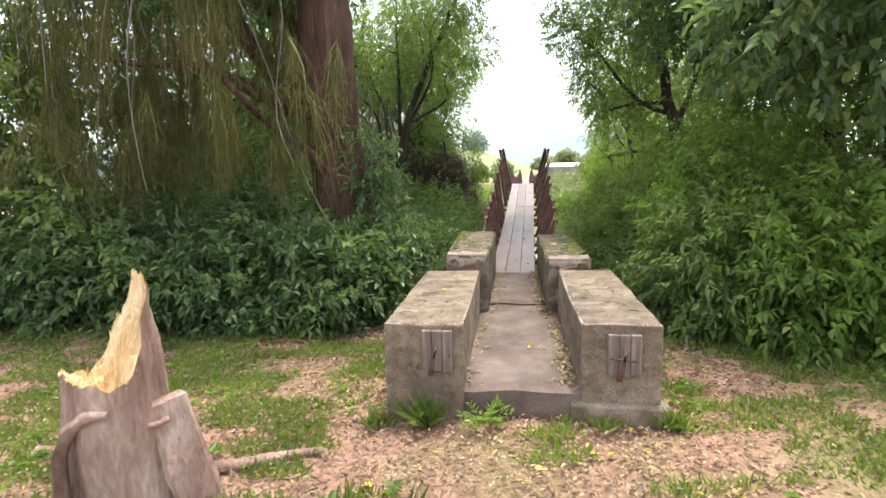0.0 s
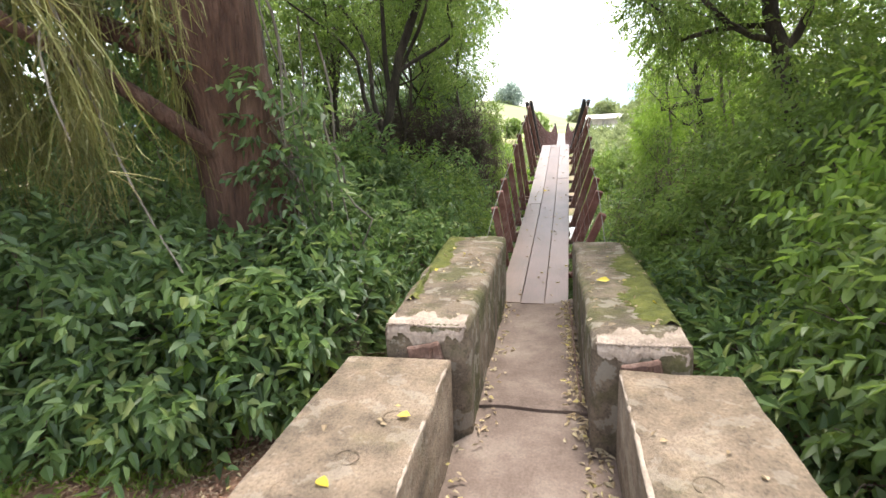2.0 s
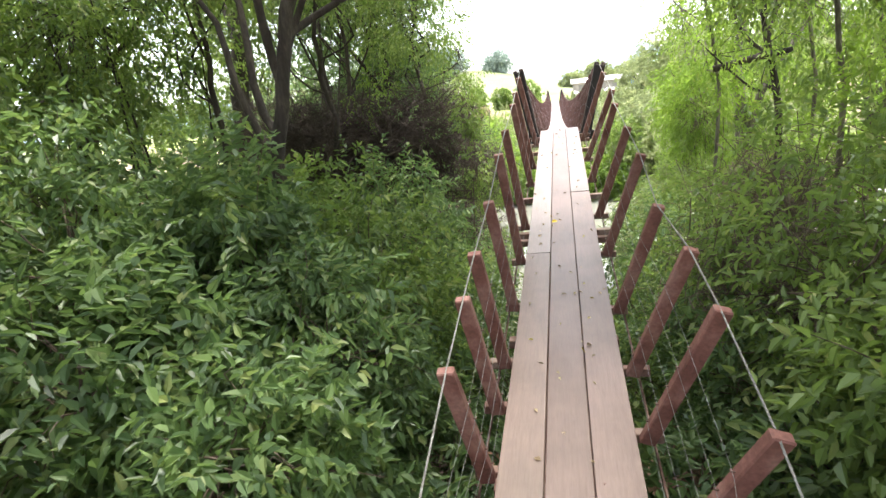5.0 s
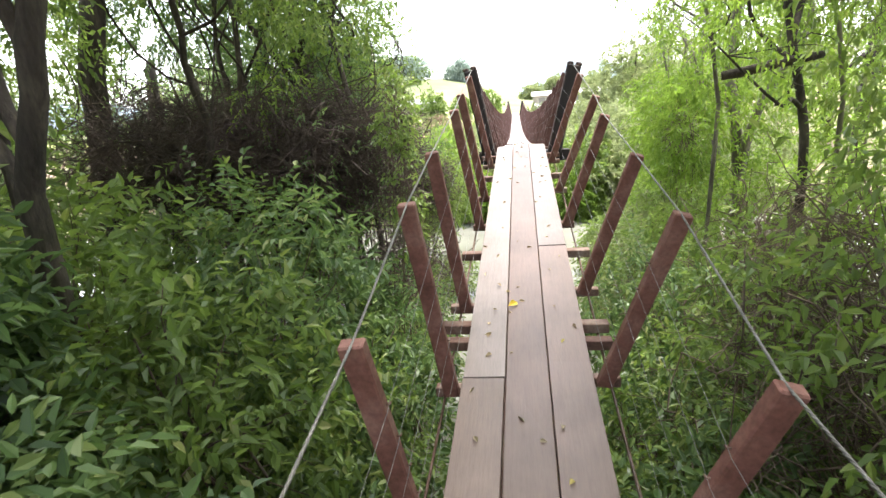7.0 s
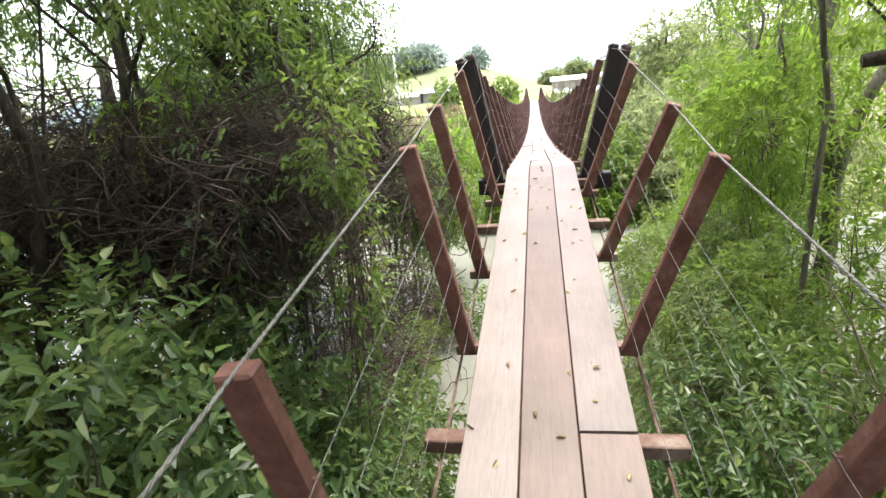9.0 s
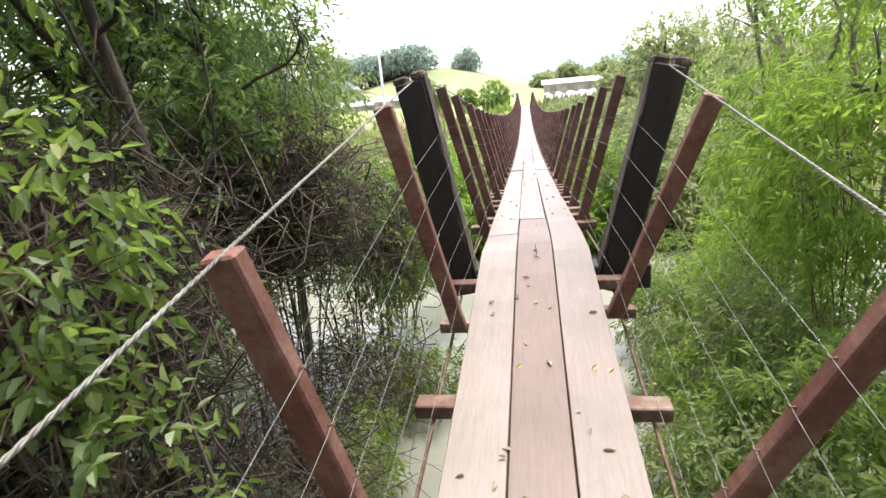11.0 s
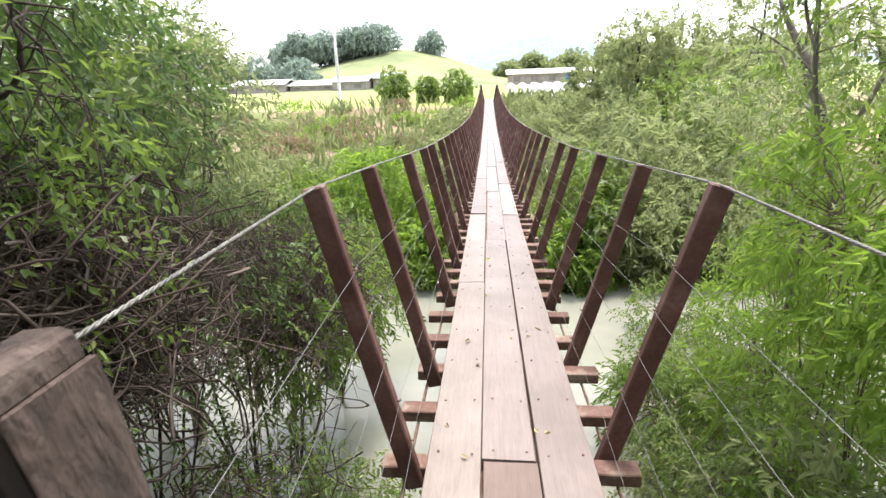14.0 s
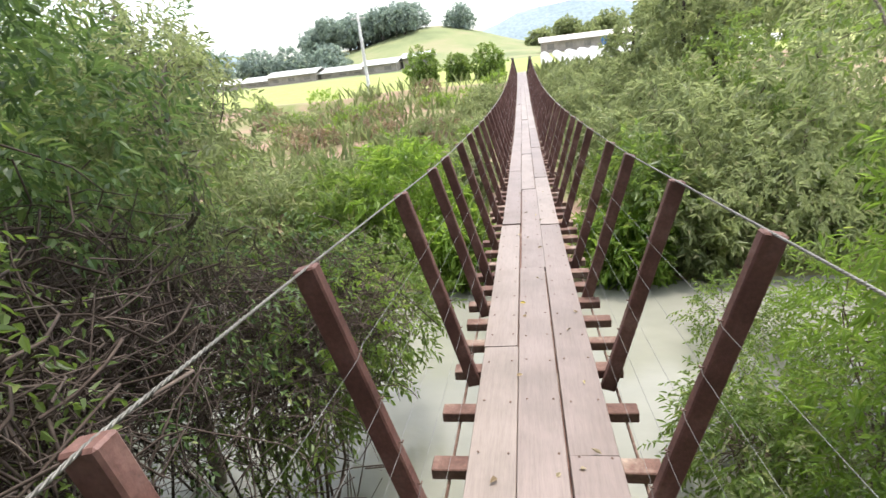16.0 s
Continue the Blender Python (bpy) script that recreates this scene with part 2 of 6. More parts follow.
MOSS = surface("olive_moss", (0.045, 0.055, 0.008), (0.095, 0.105, 0.016), (0.17, 0.165, 0.04), 9, 140, 0.95, 1.0, 0.012)
PLASTER = surface("pale_flaking_plaster", (0.2, 0.15, 0.115), (0.31, 0.245, 0.195), (0.42, 0.345, 0.285), 7, 60, 0.95, 0.8, 0.01)
CONCRETE = concrete("old_concrete", 0.0)
CONCRETE_MOSS = concrete("mossy_concrete", 1.0)
FLOOR_DIRT = surface("trodden_concrete_dirt", (0.08, 0.055, 0.043), (0.142, 0.103, 0.083), (0.215, 0.168, 0.138), 3, 70, 0.95, 0.6, 0.008)


def plank_material(name, stops):
    m, n, l, bsdf = nodes_of(name)
    vec = coords(n, l, (1, 1, 1), True)
    along = coords(n, l, (28, 1.2, 10), True)
    grain, stain, fine = noise_tex(n, l, along, 2.4, 8, 0.7), noise_tex(n, l, vec, 1.6, 6), noise_tex(n, l, along, 9, 4)
    oi = n.new("ShaderNodeObjectInfo")
    tone = ramp(n, l, oi.outputs["Random"], stops)
    c = mixed(n, l, 0.4, tone, ramp(n, l, grain, [(0.25, (0.55, 0.5, 0.46)), (0.5, (1, 1, 1)), (0.75, (1.35, 1.33, 1.3))]), "MULTIPLY")
    c = mixed(n, l, 0.6, c, ramp(n, l, stain, [(0.32, (0.62, 0.6, 0.55)), (0.6, (1.12, 1.1, 1.08))]), "MULTIPLY")
    c = mixed(n, l, 0.2, c, ramp(n, l, fine, [(0.36, (0.45, 0.42, 0.4)), (0.5, (1.05, 1.05, 1.05))]), "MULTIPLY")
    l.new(c, bsdf.inputs["Base Color"])
    bsdf.inputs["Roughness"].default_value = 0.46
    bump(n, l, bsdf, grain, 0.35, 0.004)
    return m


PLANK = plank_material("weathered_plank", [(0.0, (0.152, 0.1, 0.083)), (0.5, (0.18, 0.122, 0.101)), (1.0, (0.195, 0.14, 0.114))])
# paler tone for planks that start beyond y = 8
PLANK_PALE = plank_material("pale_plank", [(0.0, (0.182, 0.14, 0.129)), (0.5, (0.216, 0.17, 0.157)), (1.0, (0.238, 0.194, 0.173))])
# lighter, pinker tone for the posts before the tower
POST_PINK = surface("pinkish_red_timber", (0.11, 0.04, 0.03), (0.20, 0.085, 0.065), (0.30, 0.17, 0.14), 5, 60, 0.75, 0.5, 0.004, (1, 1, 1), True)
POST_RED = surface("red_brown_timber", (0.07, 0.026, 0.022), (0.12, 0.05, 0.042), (0.21, 0.115, 0.1), 5, 60, 0.65, 0.5, 0.004, (1, 1, 1), True)
BEAM_WOOD = surface("cross_beam_timber", (0.08, 0.032, 0.024), (0.16, 0.085, 0.065), (0.34, 0.26, 0.21), 5, 60, 0.8, 0.5, 0.004, (1, 1, 1), True)
TARRED = surface("tarred_black_timber", (0.008, 0.006, 0.008), (0.02, 0.013, 0.014), (0.06, 0.036, 0.03), 3, 50, 0.6, 0.6, 0.006, (1, 1, 0.3))
GREY_WOOD = surface("grey_split_timber", (0.028, 0.018, 0.015), (0.075, 0.05, 0.042), (0.2, 0.15, 0.13), 8, 70, 0.9, 1.0, 0.012, (1, 1, 0.25))
STEEL = surface("galvanised_cable", (0.11, 0.105, 0.095), (0.19, 0.18, 0.165), (0.28, 0.27, 0.25), 20, 200, 0.55, 0.4, 0.002, metal=0.35)
WIRE = surface("galvanised_wire", (0.11, 0.105, 0.1), (0.19, 0.185, 0.18), (0.28, 0.275, 0.27), 20, 200, 0.5, 0.2, 0.001, metal=0.4)
RUST = surface("rusty_iron", (0.06, 0.03, 0.02), (0.13, 0.07, 0.05), (0.22, 0.15, 0.12), 20, 120, 0.8, 0.6, 0.004)
PLATE_WOOD = surface("grey_board", (0.10, 0.07, 0.056), (0.19, 0.14, 0.118), (0.29, 0.23, 0.195), 6, 60, 0.85, 0.7, 0.005, (5, 1, 0.6))
WHITE_SHEET = surface("white_plastic_sheet", (0.42, 0.42, 0.4), (0.55, 0.55, 0.54), (0.66, 0.66, 0.65), 1, 20, 0.5, 0.2)
ROOF_WHITE = surface("pale_roof_sheet", (0.46, 0.38, 0.36), (0.56, 0.52, 0.5), (0.66, 0.64, 0.63), 0.6, 8, 0.6, 0.2)
WALL_TAN = surface("rendered_wall", (0.25, 0.22, 0.2), (0.36, 0.32, 0.29), (0.45, 0.41, 0.38), 0.8, 10, 0.9, 0.2)
BLUE_PAINT = surface("blue_paint", (0.03, 0.1, 0.32), (0.05, 0.16, 0.45), (0.08, 0.22, 0.55), 2, 20, 0.6, 0.1)
# near-black that paints the shade inside the deck split
SHADOW_OPEN = surface("painted_split_shade", (0.02, 0.02, 0.02), (0.035, 0.033, 0.03), (0.06, 0.055, 0.05), 2, 20, 0.9, 0.1)
DULL_GLASS = surface("dusty_shed_window", (0.15, 0.14, 0.13), (0.22, 0.2, 0.185), (0.3, 0.27, 0.25), 1, 12, 0.4, 0.1)
POLE_PAINT = surface("pale_concrete_pole", (0.5, 0.49, 0.47), (0.62, 0.61, 0.59), (0.72, 0.71, 0.7), 3, 40, 0.8, 0.2)
BAG = leaf_material("thin_white_plastic", [(0.0, (0.62, 0.62, 0.64)), (1.0, (0.72, 0.72, 0.74))], 0.4, 0.4, (0.7, 0.7, 0.72))
# aerial haze put into the hills' base colour as blue-grey
FAR_HILL = surface("haze_blue_hills", (0.18, 0.24, 0.27), (0.215, 0.275, 0.31), (0.25, 0.31, 0.34), 0.012, 0.2, 0.95, 0.1)


def water_material():
    m, n, l, bsdf = nodes_of("muddy_river_water")
    vec = coords(n, l, (1, 1.6, 1))
    c = ramp(n, l, noise_tex(n, l, vec, 0.25, 4), [(0.35, (0.21, 0.21, 0.175)), (0.65, (0.28, 0.275, 0.235))])
    l.new(c, bsdf.inputs["Base Color"])
    bsdf.inputs["Roughness"].default_value = 0.06
    bump(n, l, bsdf, noise_tex(n, l, vec, 2.5, 4), 0.12, 0.05)
    return m


WATER = water_material()


def ground_material():
    m, n, l, bsdf = nodes_of("ground_soil_and_grass")
    geo = n.new("ShaderNodeNewGeometry")
    sep = n.new("ShaderNodeSeparateXYZ")
    l.new(geo.outputs["Position"], sep.inputs[0])
    vec = coords(n, l)
    big, mid, fine = noise_tex(n, l, vec, 0.7, 6), noise_tex(n, l, vec, 5, 7, 0.7), noise_tex(n, l, vec, 55, 5, 0.7)
    soil = ramp(n, l, mid, [(0.3, (0.13, 0.075, 0.052)), (0.5, (0.315, 0.18, 0.126)), (0.7, (0.47, 0.3, 0.218))])
    soil = mixed(n, l, 0.7, soil, ramp(n, l, fine, [(0.3, (0.45, 0.43, 0.4)), (0.7, (1.4, 1.36, 1.3))]), "MULTIPLY")
    turf = ramp(n, l, fine, [(0.3, (0.085, 0.095, 0.025)), (0.55, (0.17, 0.185, 0.05)), (0.75, (0.28, 0.27, 0.1))])
    near = mixed(n, l, ramp(n, l, big, [(0.5, (0, 0, 0)), (0.66, (0.55, 0.55, 0.55))]), soil, turf)

    def span(axis, a, b):
        r = n.new("ShaderNodeMapRange")
        r.interpolation_type = "SMOOTHSTEP"
        r.inputs[1].default_value, r.inputs[2].default_value = a, b
        l.new(sep.outputs[axis], r.inputs[0])
        return r.outputs[0]

    # the far bank: dry grass and bare earth, then a bright crop, then rough pasture
    bank = ramp(n, l, noise_tex(n, l, vec, 0.35, 6), [(0.35, (0.14, 0.17, 0.05)), (0.5, (0.24, 0.2, 0.11)), (0.62, (0.3, 0.2, 0.145))])
    crop = ramp(n, l, noise_tex(n, l, vec, 0.5, 4), [(0.3, (0.24, 0.28, 0.07)), (0.7, (0.33, 0.36, 0.11))])
    hill = ramp(n, l, noise_tex(n, l, vec, 0.06, 6), [(0.35, (0.14, 0.17, 0.075)), (0.5, (0.2, 0.225, 0.1)), (0.68, (0.27, 0.24, 0.14))])
    c = mixed(n, l, span(1, 22, 24), near, bank)
    c = mixed(n, l, span(1, 55.5, 57), c, crop)
    c = mixed(n, l, span(1, 112, 118), c, hill)
    l.new(c, bsdf.inputs["Base Color"])
    bsdf.inputs["Roughness"].default_value = 0.95
    bump(n, l, bsdf, fine, 0.8, 0.02)
    return m


GROUND = ground_material()


# ---- the lie of the land and the line of the bridge ----
WATER_Z = -2.5


def ground_z(x, y):
    x, y = np.asarray(x, float), np.asarray(y, float)
    near = -3.0 * np.clip((y - 3.2) / 8.0, 0, 1) ** 1.4 - 0.05 * np.sin(0.9 * x + 1.2 * y) * np.clip((y - 1.5) / 3, 0, 1)
    near = near + 0.02 * np.sin(3.1 * x + 0.7) * np.cos(2.3 * y) + np.clip(x * 0.035, -0.05, 0.1)
    far = np.interp(y, [23.5, 26, 32, 42, 51, 54.5, 70, 130, 4000], [-3.2, -2.3, -1.75, -1.1, -0.75, 0.35, 0.3, 0.25, 0.25])
    far = far + 0.15 * np.sin(0.5 * x) * np.clip((y - 26) / 8, 0, 1) * np.clip((60 - y) / 8, 0, 1)
    h = np.where(y < 17, near, far)
    h = h + 10.5 * np.exp(-(((x + 30) / 27) ** 2) - ((y - 205) / 42) ** 2) + 7.5 * np.exp(-(((x + 85) / 38) ** 2) - ((y - 225) / 45) ** 2)
    h = h + 5 * np.exp(-(((x - 45) / 60) ** 2) - ((y - 320) / 60) ** 2)
    return h


def deck_z(y):
    pre = np.interp(y, [4.5, 7.0, 8.5, 10.0, 11.5, 12.75, 13.6], [0.165, 0.40, 0.56, 0.78, 1.0, 1.16, 1.28])
    post = 1.28 - 0.0125 * (y - 13.6) + 0.0017 * (y - 13.6) * (y - 57)
    return np.where(np.asarray(y) < 13.6, pre, post)


def axis_x(y):
    return np.where(np.asarray(y) < 14, 0.0, -0.45 * (np.asarray(y, float) - 14) / 43)


def rail(y, s):
    """Top of the posts (x, z) at y on side s."""
    if s < 0:
        z = np.interp(y, [4.9, 5.5, 6.0, 6.45, 7.2, 8.1, 8.95, 10.4, 11.22, 12.59, 13.5], [0.72, 0.88, 1.0, 1.1, 1.235, 1.47, 1.61, 1.82, 1.96, 2.18, 2.33])
        x = -np.interp(y, [5, 8, 10.4, 12.6, 14.7], [0.47, 0.48, 0.53, 0.59, 0.67])
    else:
        z = np.interp(y, [4.9, 5.16, 5.8, 6.37, 7.14, 8.2, 9.15, 10.4, 11.4, 12.7, 13.5], [0.78, 0.85, 1.0, 1.09, 1.155, 1.36, 1.51, 1.70, 1.85, 2.11, 2.29])
        x = np.interp(y, [5, 6.4, 7.1, 8.2, 10.4, 11.4, 14.8], [0.65, 0.65, 0.62, 0.66, 0.67, 0.73, 0.71])
    if y > 13.6:
        z = deck_z(y) + np.interp(y, [13.6, 15, 18, 57], [1.06, 1.08, 1.035, 1.0]) - (0.03 if s > 0 else 0.0)
    return float(axis_x(y)) + float(x), float(z)


# ---- ground, river, distance ----
def build_ground():
    def axis(parts):
        return np.unique(np.concatenate([np.linspace(a, b, n) for a, b, n in parts]).round(4))

    xs = axis([(-900, -150, 16), (-150, -20, 50), (-20, -8, 30), (-8, 8, 130), (8, 20, 30), (20, 150, 50), (150, 900, 16)])
    ys = axis([(-80, -6, 24), (-6, 5, 90), (5, 30, 60), (30, 62, 60), (62, 320, 80), (320, 1600, 16)])
    X, Y = np.meshgrid(xs, ys)
    Z = ground_z(X, Y)
    P = np.stack([X.ravel(), Y.ravel(), Z.ravel()], -1)
    near = (np.abs(P[:, 0]) < 20) & (P[:, 1] < 60)
    P[:, 2] += np.where(near, 0.02 * field_noise(P, 0.35, 1) + 0.03 * field_noise(P, 1.3, 2), 0)
    nx = len(xs)
    i, j = np.meshgrid(np.arange(len(ys) - 1), np.arange(nx - 1), indexing="ij")
    a = i * nx + j
    F = np.stack([a, a + 1, a + 1 + nx, a + nx], -1).reshape(-1, 4)
    ob = new("ground", make_mesh("ground", P, F, GROUND, True))
    tagged(ob, "earth bank with leaf litter, fields and hills beyond", "ground", kind="structure")
    V = np.array([(-300, 5, WATER_Z), (300, 5, WATER_Z), (300, 30, WATER_Z), (-300, 30, WATER_Z)], float)
    tagged(new("water", make_mesh("water", V, np.array([(0, 1, 2, 3)]), WATER)), "muddy grey-green river under the footbridge", "river", kind="structure")


build_ground()


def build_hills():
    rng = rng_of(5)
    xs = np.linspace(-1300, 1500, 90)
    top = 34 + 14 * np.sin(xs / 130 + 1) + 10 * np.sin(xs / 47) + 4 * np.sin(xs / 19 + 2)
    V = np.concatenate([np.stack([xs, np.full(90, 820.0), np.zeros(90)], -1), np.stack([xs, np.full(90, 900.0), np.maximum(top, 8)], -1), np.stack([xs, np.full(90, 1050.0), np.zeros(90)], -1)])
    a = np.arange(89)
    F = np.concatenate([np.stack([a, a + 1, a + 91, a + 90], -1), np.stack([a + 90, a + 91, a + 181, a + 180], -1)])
    tagged(new("backdrop", make_mesh("backdrop", V, F, FAR_HILL, True)), "low hills on the horizon, painted haze-blue", "hills", kind="structure")


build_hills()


# ---- concrete abutment walls at the bridge head ----
def wall_block(name, label, inner, outer, y0, y1, top0, top1, base, material, seed, bevel):
    """inner, outer: x at the front and the back; a worn cast block."""
    th = thing(name, label, "wall", "abutment walls")
    bm = bmesh.new()
    n, m = 14, 5
    grid = {}
    xi = lambda s: inner[0] + (inner[1] - inner[0]) * s
    xo = lambda s: outer[0] + (outer[1] - outer[0]) * s
    ring = []
    for i in range(n + 1):
        s = i / n
        top = top0 + (top1 - top0) * s
        row = []
        for x, z in ((xi(s), base), (xi(s), top), (xo(s), top), (xo(s), base)):
            row.append(bm.verts.new((x, y0 + (y1 - y0) * s, z)))
        ring.append(row)
    for r, q in zip(ring, ring[1:]):
        for k in range(4):
            bm.faces.new((r[k], r[(k + 1) % 4], q[(k + 1) % 4], q[k]))
    bm.faces.new(ring[0])
    bm.faces.new(ring[-1][::-1])
    bmesh.ops.recalc_face_normals(bm, faces=bm.faces)
    edges = [e for e in bm.edges if len(e.link_faces) == 2 and e.calc_face_angle(0) > 0.6]
    bmesh.ops.bevel(bm, geom=edges, offset=bevel, segments=3, affect="EDGES", profile=0.6)
    bmesh.ops.subdivide_edges(bm, edges=[e for e in bm.edges if e.calc_length() > 0.16], cuts=3, use_grid_fill=True)
    for v in bm.verts:
        p = v.co * 3.1 + Vector((seed, 0, 0))
        d = noise.noise_vector(p) * (0.010 if bevel < 0.04 else 0.018) + noise.noise_vector(p * 3.5) * 0.006
        v.co += d * (1.0 if v.co.z > 0.05 else 0.4)
    part("body", bm, material, th, smooth=True)
    return th


bl = wall_block("abutment_wall", "grey weathered concrete parapet block with a stained flat top", (-0.165, -0.262), (-0.715, -0.835), 0.0, 2.15, 0.67, 0.63, -0.4, CONCRETE, 1, 0.022)
br = wall_block("abutment_wall", "grey weathered concrete parapet block beside the trodden ramp", (0.61, 0.56), (1.115, 1.085), 0.0, 2.08, 0.69, 0.66, -0.4, CONCRETE, 5, 0.022)
ml = wall_block("abutment_wall", "moss-covered concrete anchor block with broken pale edges", (-0.17, -0.252), (-0.64, -0.80), 2.2, 4.6, 0.80, 0.785, -1.2, CONCRETE_MOSS, 9, 0.055)
mr = wall_block("abutment_wall", "moss-covered concrete anchor block with flaking pale patches", (0.445, 0.366), (0.905, 0.84), 2.15, 4.62, 0.765, 0.73, -1.2, CONCRETE_MOSS, 14, 0.055)


def worn_edges(th, inner, outer, y0, y1, top0, top1, seed, ragged=0.0):
    """Pale worn concrete along the top edges; with ragged, broken plaster at the front edge."""
    rng = rng_of(seed)
    c = 0.008 if inner[0] < outer[0] else -0.008
    runs = (((inner[0] + c, y0 + 0.02, top0 - 0.008), (inner[1] + c, y1 - 0.05, top1 - 0.008)), ((inner[0] + 2 * c, y0 + 0.009, top0 - 0.01), (outer[0] - 2 * c, y0 + 0.009, top0 - 0.01)))
    for a, b in runs[1:] if ragged else runs:
        P = wobbly(a, b, 60, 0.004, rng)
        part_q("worn_edge", [tube(P, 0.008 + 0.004 * rng.normal(0, 1, 60).clip(-1.2, 1.2), 6)], PLASTER, th, "pale worn edge", True)
    if ragged:
        nx, ns = 70, 9
        V = []
        for i in range(nx):
            x = inner[0] + 3 * c + (outer[0] - inner[0] - 6 * c) * i / (nx - 1)
            low = ragged * (0.7 + 0.35 * math.sin(0.115 * i + seed) + 0.2 * math.sin(0.31 * i) + 0.07 * math.sin(0.9 * i + seed) + 0.03 * rng.normal())
            back = 0.14 * (0.7 + 0.4 * math.sin(0.15 * i + 2 * seed) + 0.14 * math.sin(0.5 * i + seed) + 0.04 * rng.normal())
            for k in range(ns):
                f = k / (ns - 1)
                if f < 0.5:
                    p = (x, y0 - 0.009, top0 - 0.03 - max(low, 0.02) * (1 - 2 * f))
                else:
                    p = (x, y0 + 0.03 + max(back, 0.02) * (2 * f - 1), top0 + 0.008)
                V.append(np.array(p) + rng.normal(0, 0.002, 3))
        i, j = np.meshgrid(np.arange(nx - 1), np.arange(ns - 1), indexing="ij")
        q = i * ns + j
        part_q("plaster", (np.array(V), np.stack([q, q + 1, q + 1 + ns, q + ns], -1).reshape(-1, 4)), PLASTER, th, "pale broken plaster", True)


worn_edges(bl, (-0.165, -0.262), (-0.715, -0.835), 0.0, 2.15, 0.67, 0.63, 21)
worn_edges(br, (0.61, 0.56), (1.115, 1.085), 0.0, 2.08, 0.69, 0.66, 22)
worn_edges(ml, (-0.17, -0.252), (-0.64, -0.80), 2.2, 4.6, 0.80, 0.785, 23, 0.09)
worn_edges(mr, (0.445, 0.366), (0.905, 0.84), 2.15, 4.62, 0.765, 0.73, 24, 0.07)


def moss_mat(th, inner, outer, y0, y1, top0, top1, seed, reach):
    """A cushion of moss over the outer edge of a block: ragged inward, hanging a little down the side."""
    rng = rng_of(seed)
    ny, nx = 110, 13
    V = []
    c = 1 if outer[0] > inner[0] else -1
    for i in range(ny):
        f = i / (ny - 1)
        y = y0 + 0.06 + (y1 - y0 - 0.12) * f
        edge, top = outer[0] + (outer[1] - outer[0]) * f, top0 + (top1 - top0) * f
        wide = reach * max(0.12, 0.55 + 0.4 * math.sin(5.1 * f + seed) + 0.3 * math.sin(13 * f + 2 * seed) + 0.16 * math.sin(37 * f + seed) + 0.1 * rng.normal())
        down = 0.05 + 0.04 * math.sin(9 * f + seed) + 0.015 * rng.normal()
        for k in range(nx):
            q = k / (nx - 1)
            if q < 0.3:
                x, z = edge + c * 0.012, top - 0.035 - down * (1 - q / 0.3)
            elif q < 0.42:
                x, z = edge - c * 0.022, top + 0.0
            else:
                g = (q - 0.42) / 0.58
                x, z = edge - c * (0.045 + wide * g), top + 0.02 * (1 - g) - 0.012 * (k == nx - 1)
            V.append((x + rng.normal(0, 0.003), y, z + rng.normal(0, 0.0045)))
    i, j = np.meshgrid(np.arange(ny - 1), np.arange(nx - 1), indexing="ij")
    a = i * nx + j
    part_q("moss", (np.array(V), np.stack([a, a + 1, a + 1 + nx, a + nx], -1).reshape(-1, 4)), MOSS, th, "olive-green moss cushion", True)


moss_mat(ml, (-0.17, -0.252), (-0.64, -0.80), 2.55, 4.55, 0.80, 0.785, 4, 0.13)
moss_mat(mr, (0.445, 0.366), (0.905, 0.84), 2.35, 4.58, 0.765, 0.73, 6, 0.2)


def footing():
    th = thing("footing", "concrete footing at the foot of the parapet", "footing", kind="structure")
    part("foot", beam_bm((0.86, 0.03, -0.2), (0.86, 0.03, 0.16), 0.62, 0.14, (1, 0, 0), 0.02), CONCRETE, th)


footing()


def approach_floor():
    """The trodden slab between the walls: sill, ramp and a low step."""
    th = thing("approach_ramp", "worn concrete ramp dusted with red soil", "ramp", kind="structure")
    for name, y0, y1, z0, z1 in (("slab", 0.03, 2.5, 0.215, 0.16), ("step", 2.5, 4.62, 0.20, 0.155)):
        nx, ny = 8, 26
        V = []
        for k in range(ny):
            y = y0 + (y1 - y0) * k / (ny - 1)
            for i in range(nx):
                half = 0.42 if y < 2.2 else 0.345
                x = 0.215 - 0.036 * y + (2 * i / (nx - 1) - 1) * half
                z = z0 + (z1 - z0) * k / (ny - 1) + 0.012 * math.sin(5 * x + 3 * y) + 0.006 * math.sin(13 * x - 9 * y) - (0.02 if k == 0 else 0)
                V.append((x, y, z))
        n0 = len(V)
        for k in (0, ny - 1):
            for i in range(nx):
                V.append((V[k * nx + i][0], V[k * nx + i][1], -0.3))
        i, j = np.meshgrid(np.arange(ny - 1), np.arange(nx - 1), indexing="ij")
        a = i * nx + j
        F = np.stack([a, a + 1, a + 1 + nx, a + nx], -1).reshape(-1, 4)
        j = np.arange(nx - 1)
        front = np.stack([n0 + j, n0 + j + 1, j + 1, j], -1)
        part_q(name, (np.array(V), np.concatenate([F, front])), FLOOR_DIRT, th, smooth=False)


approach_floor()


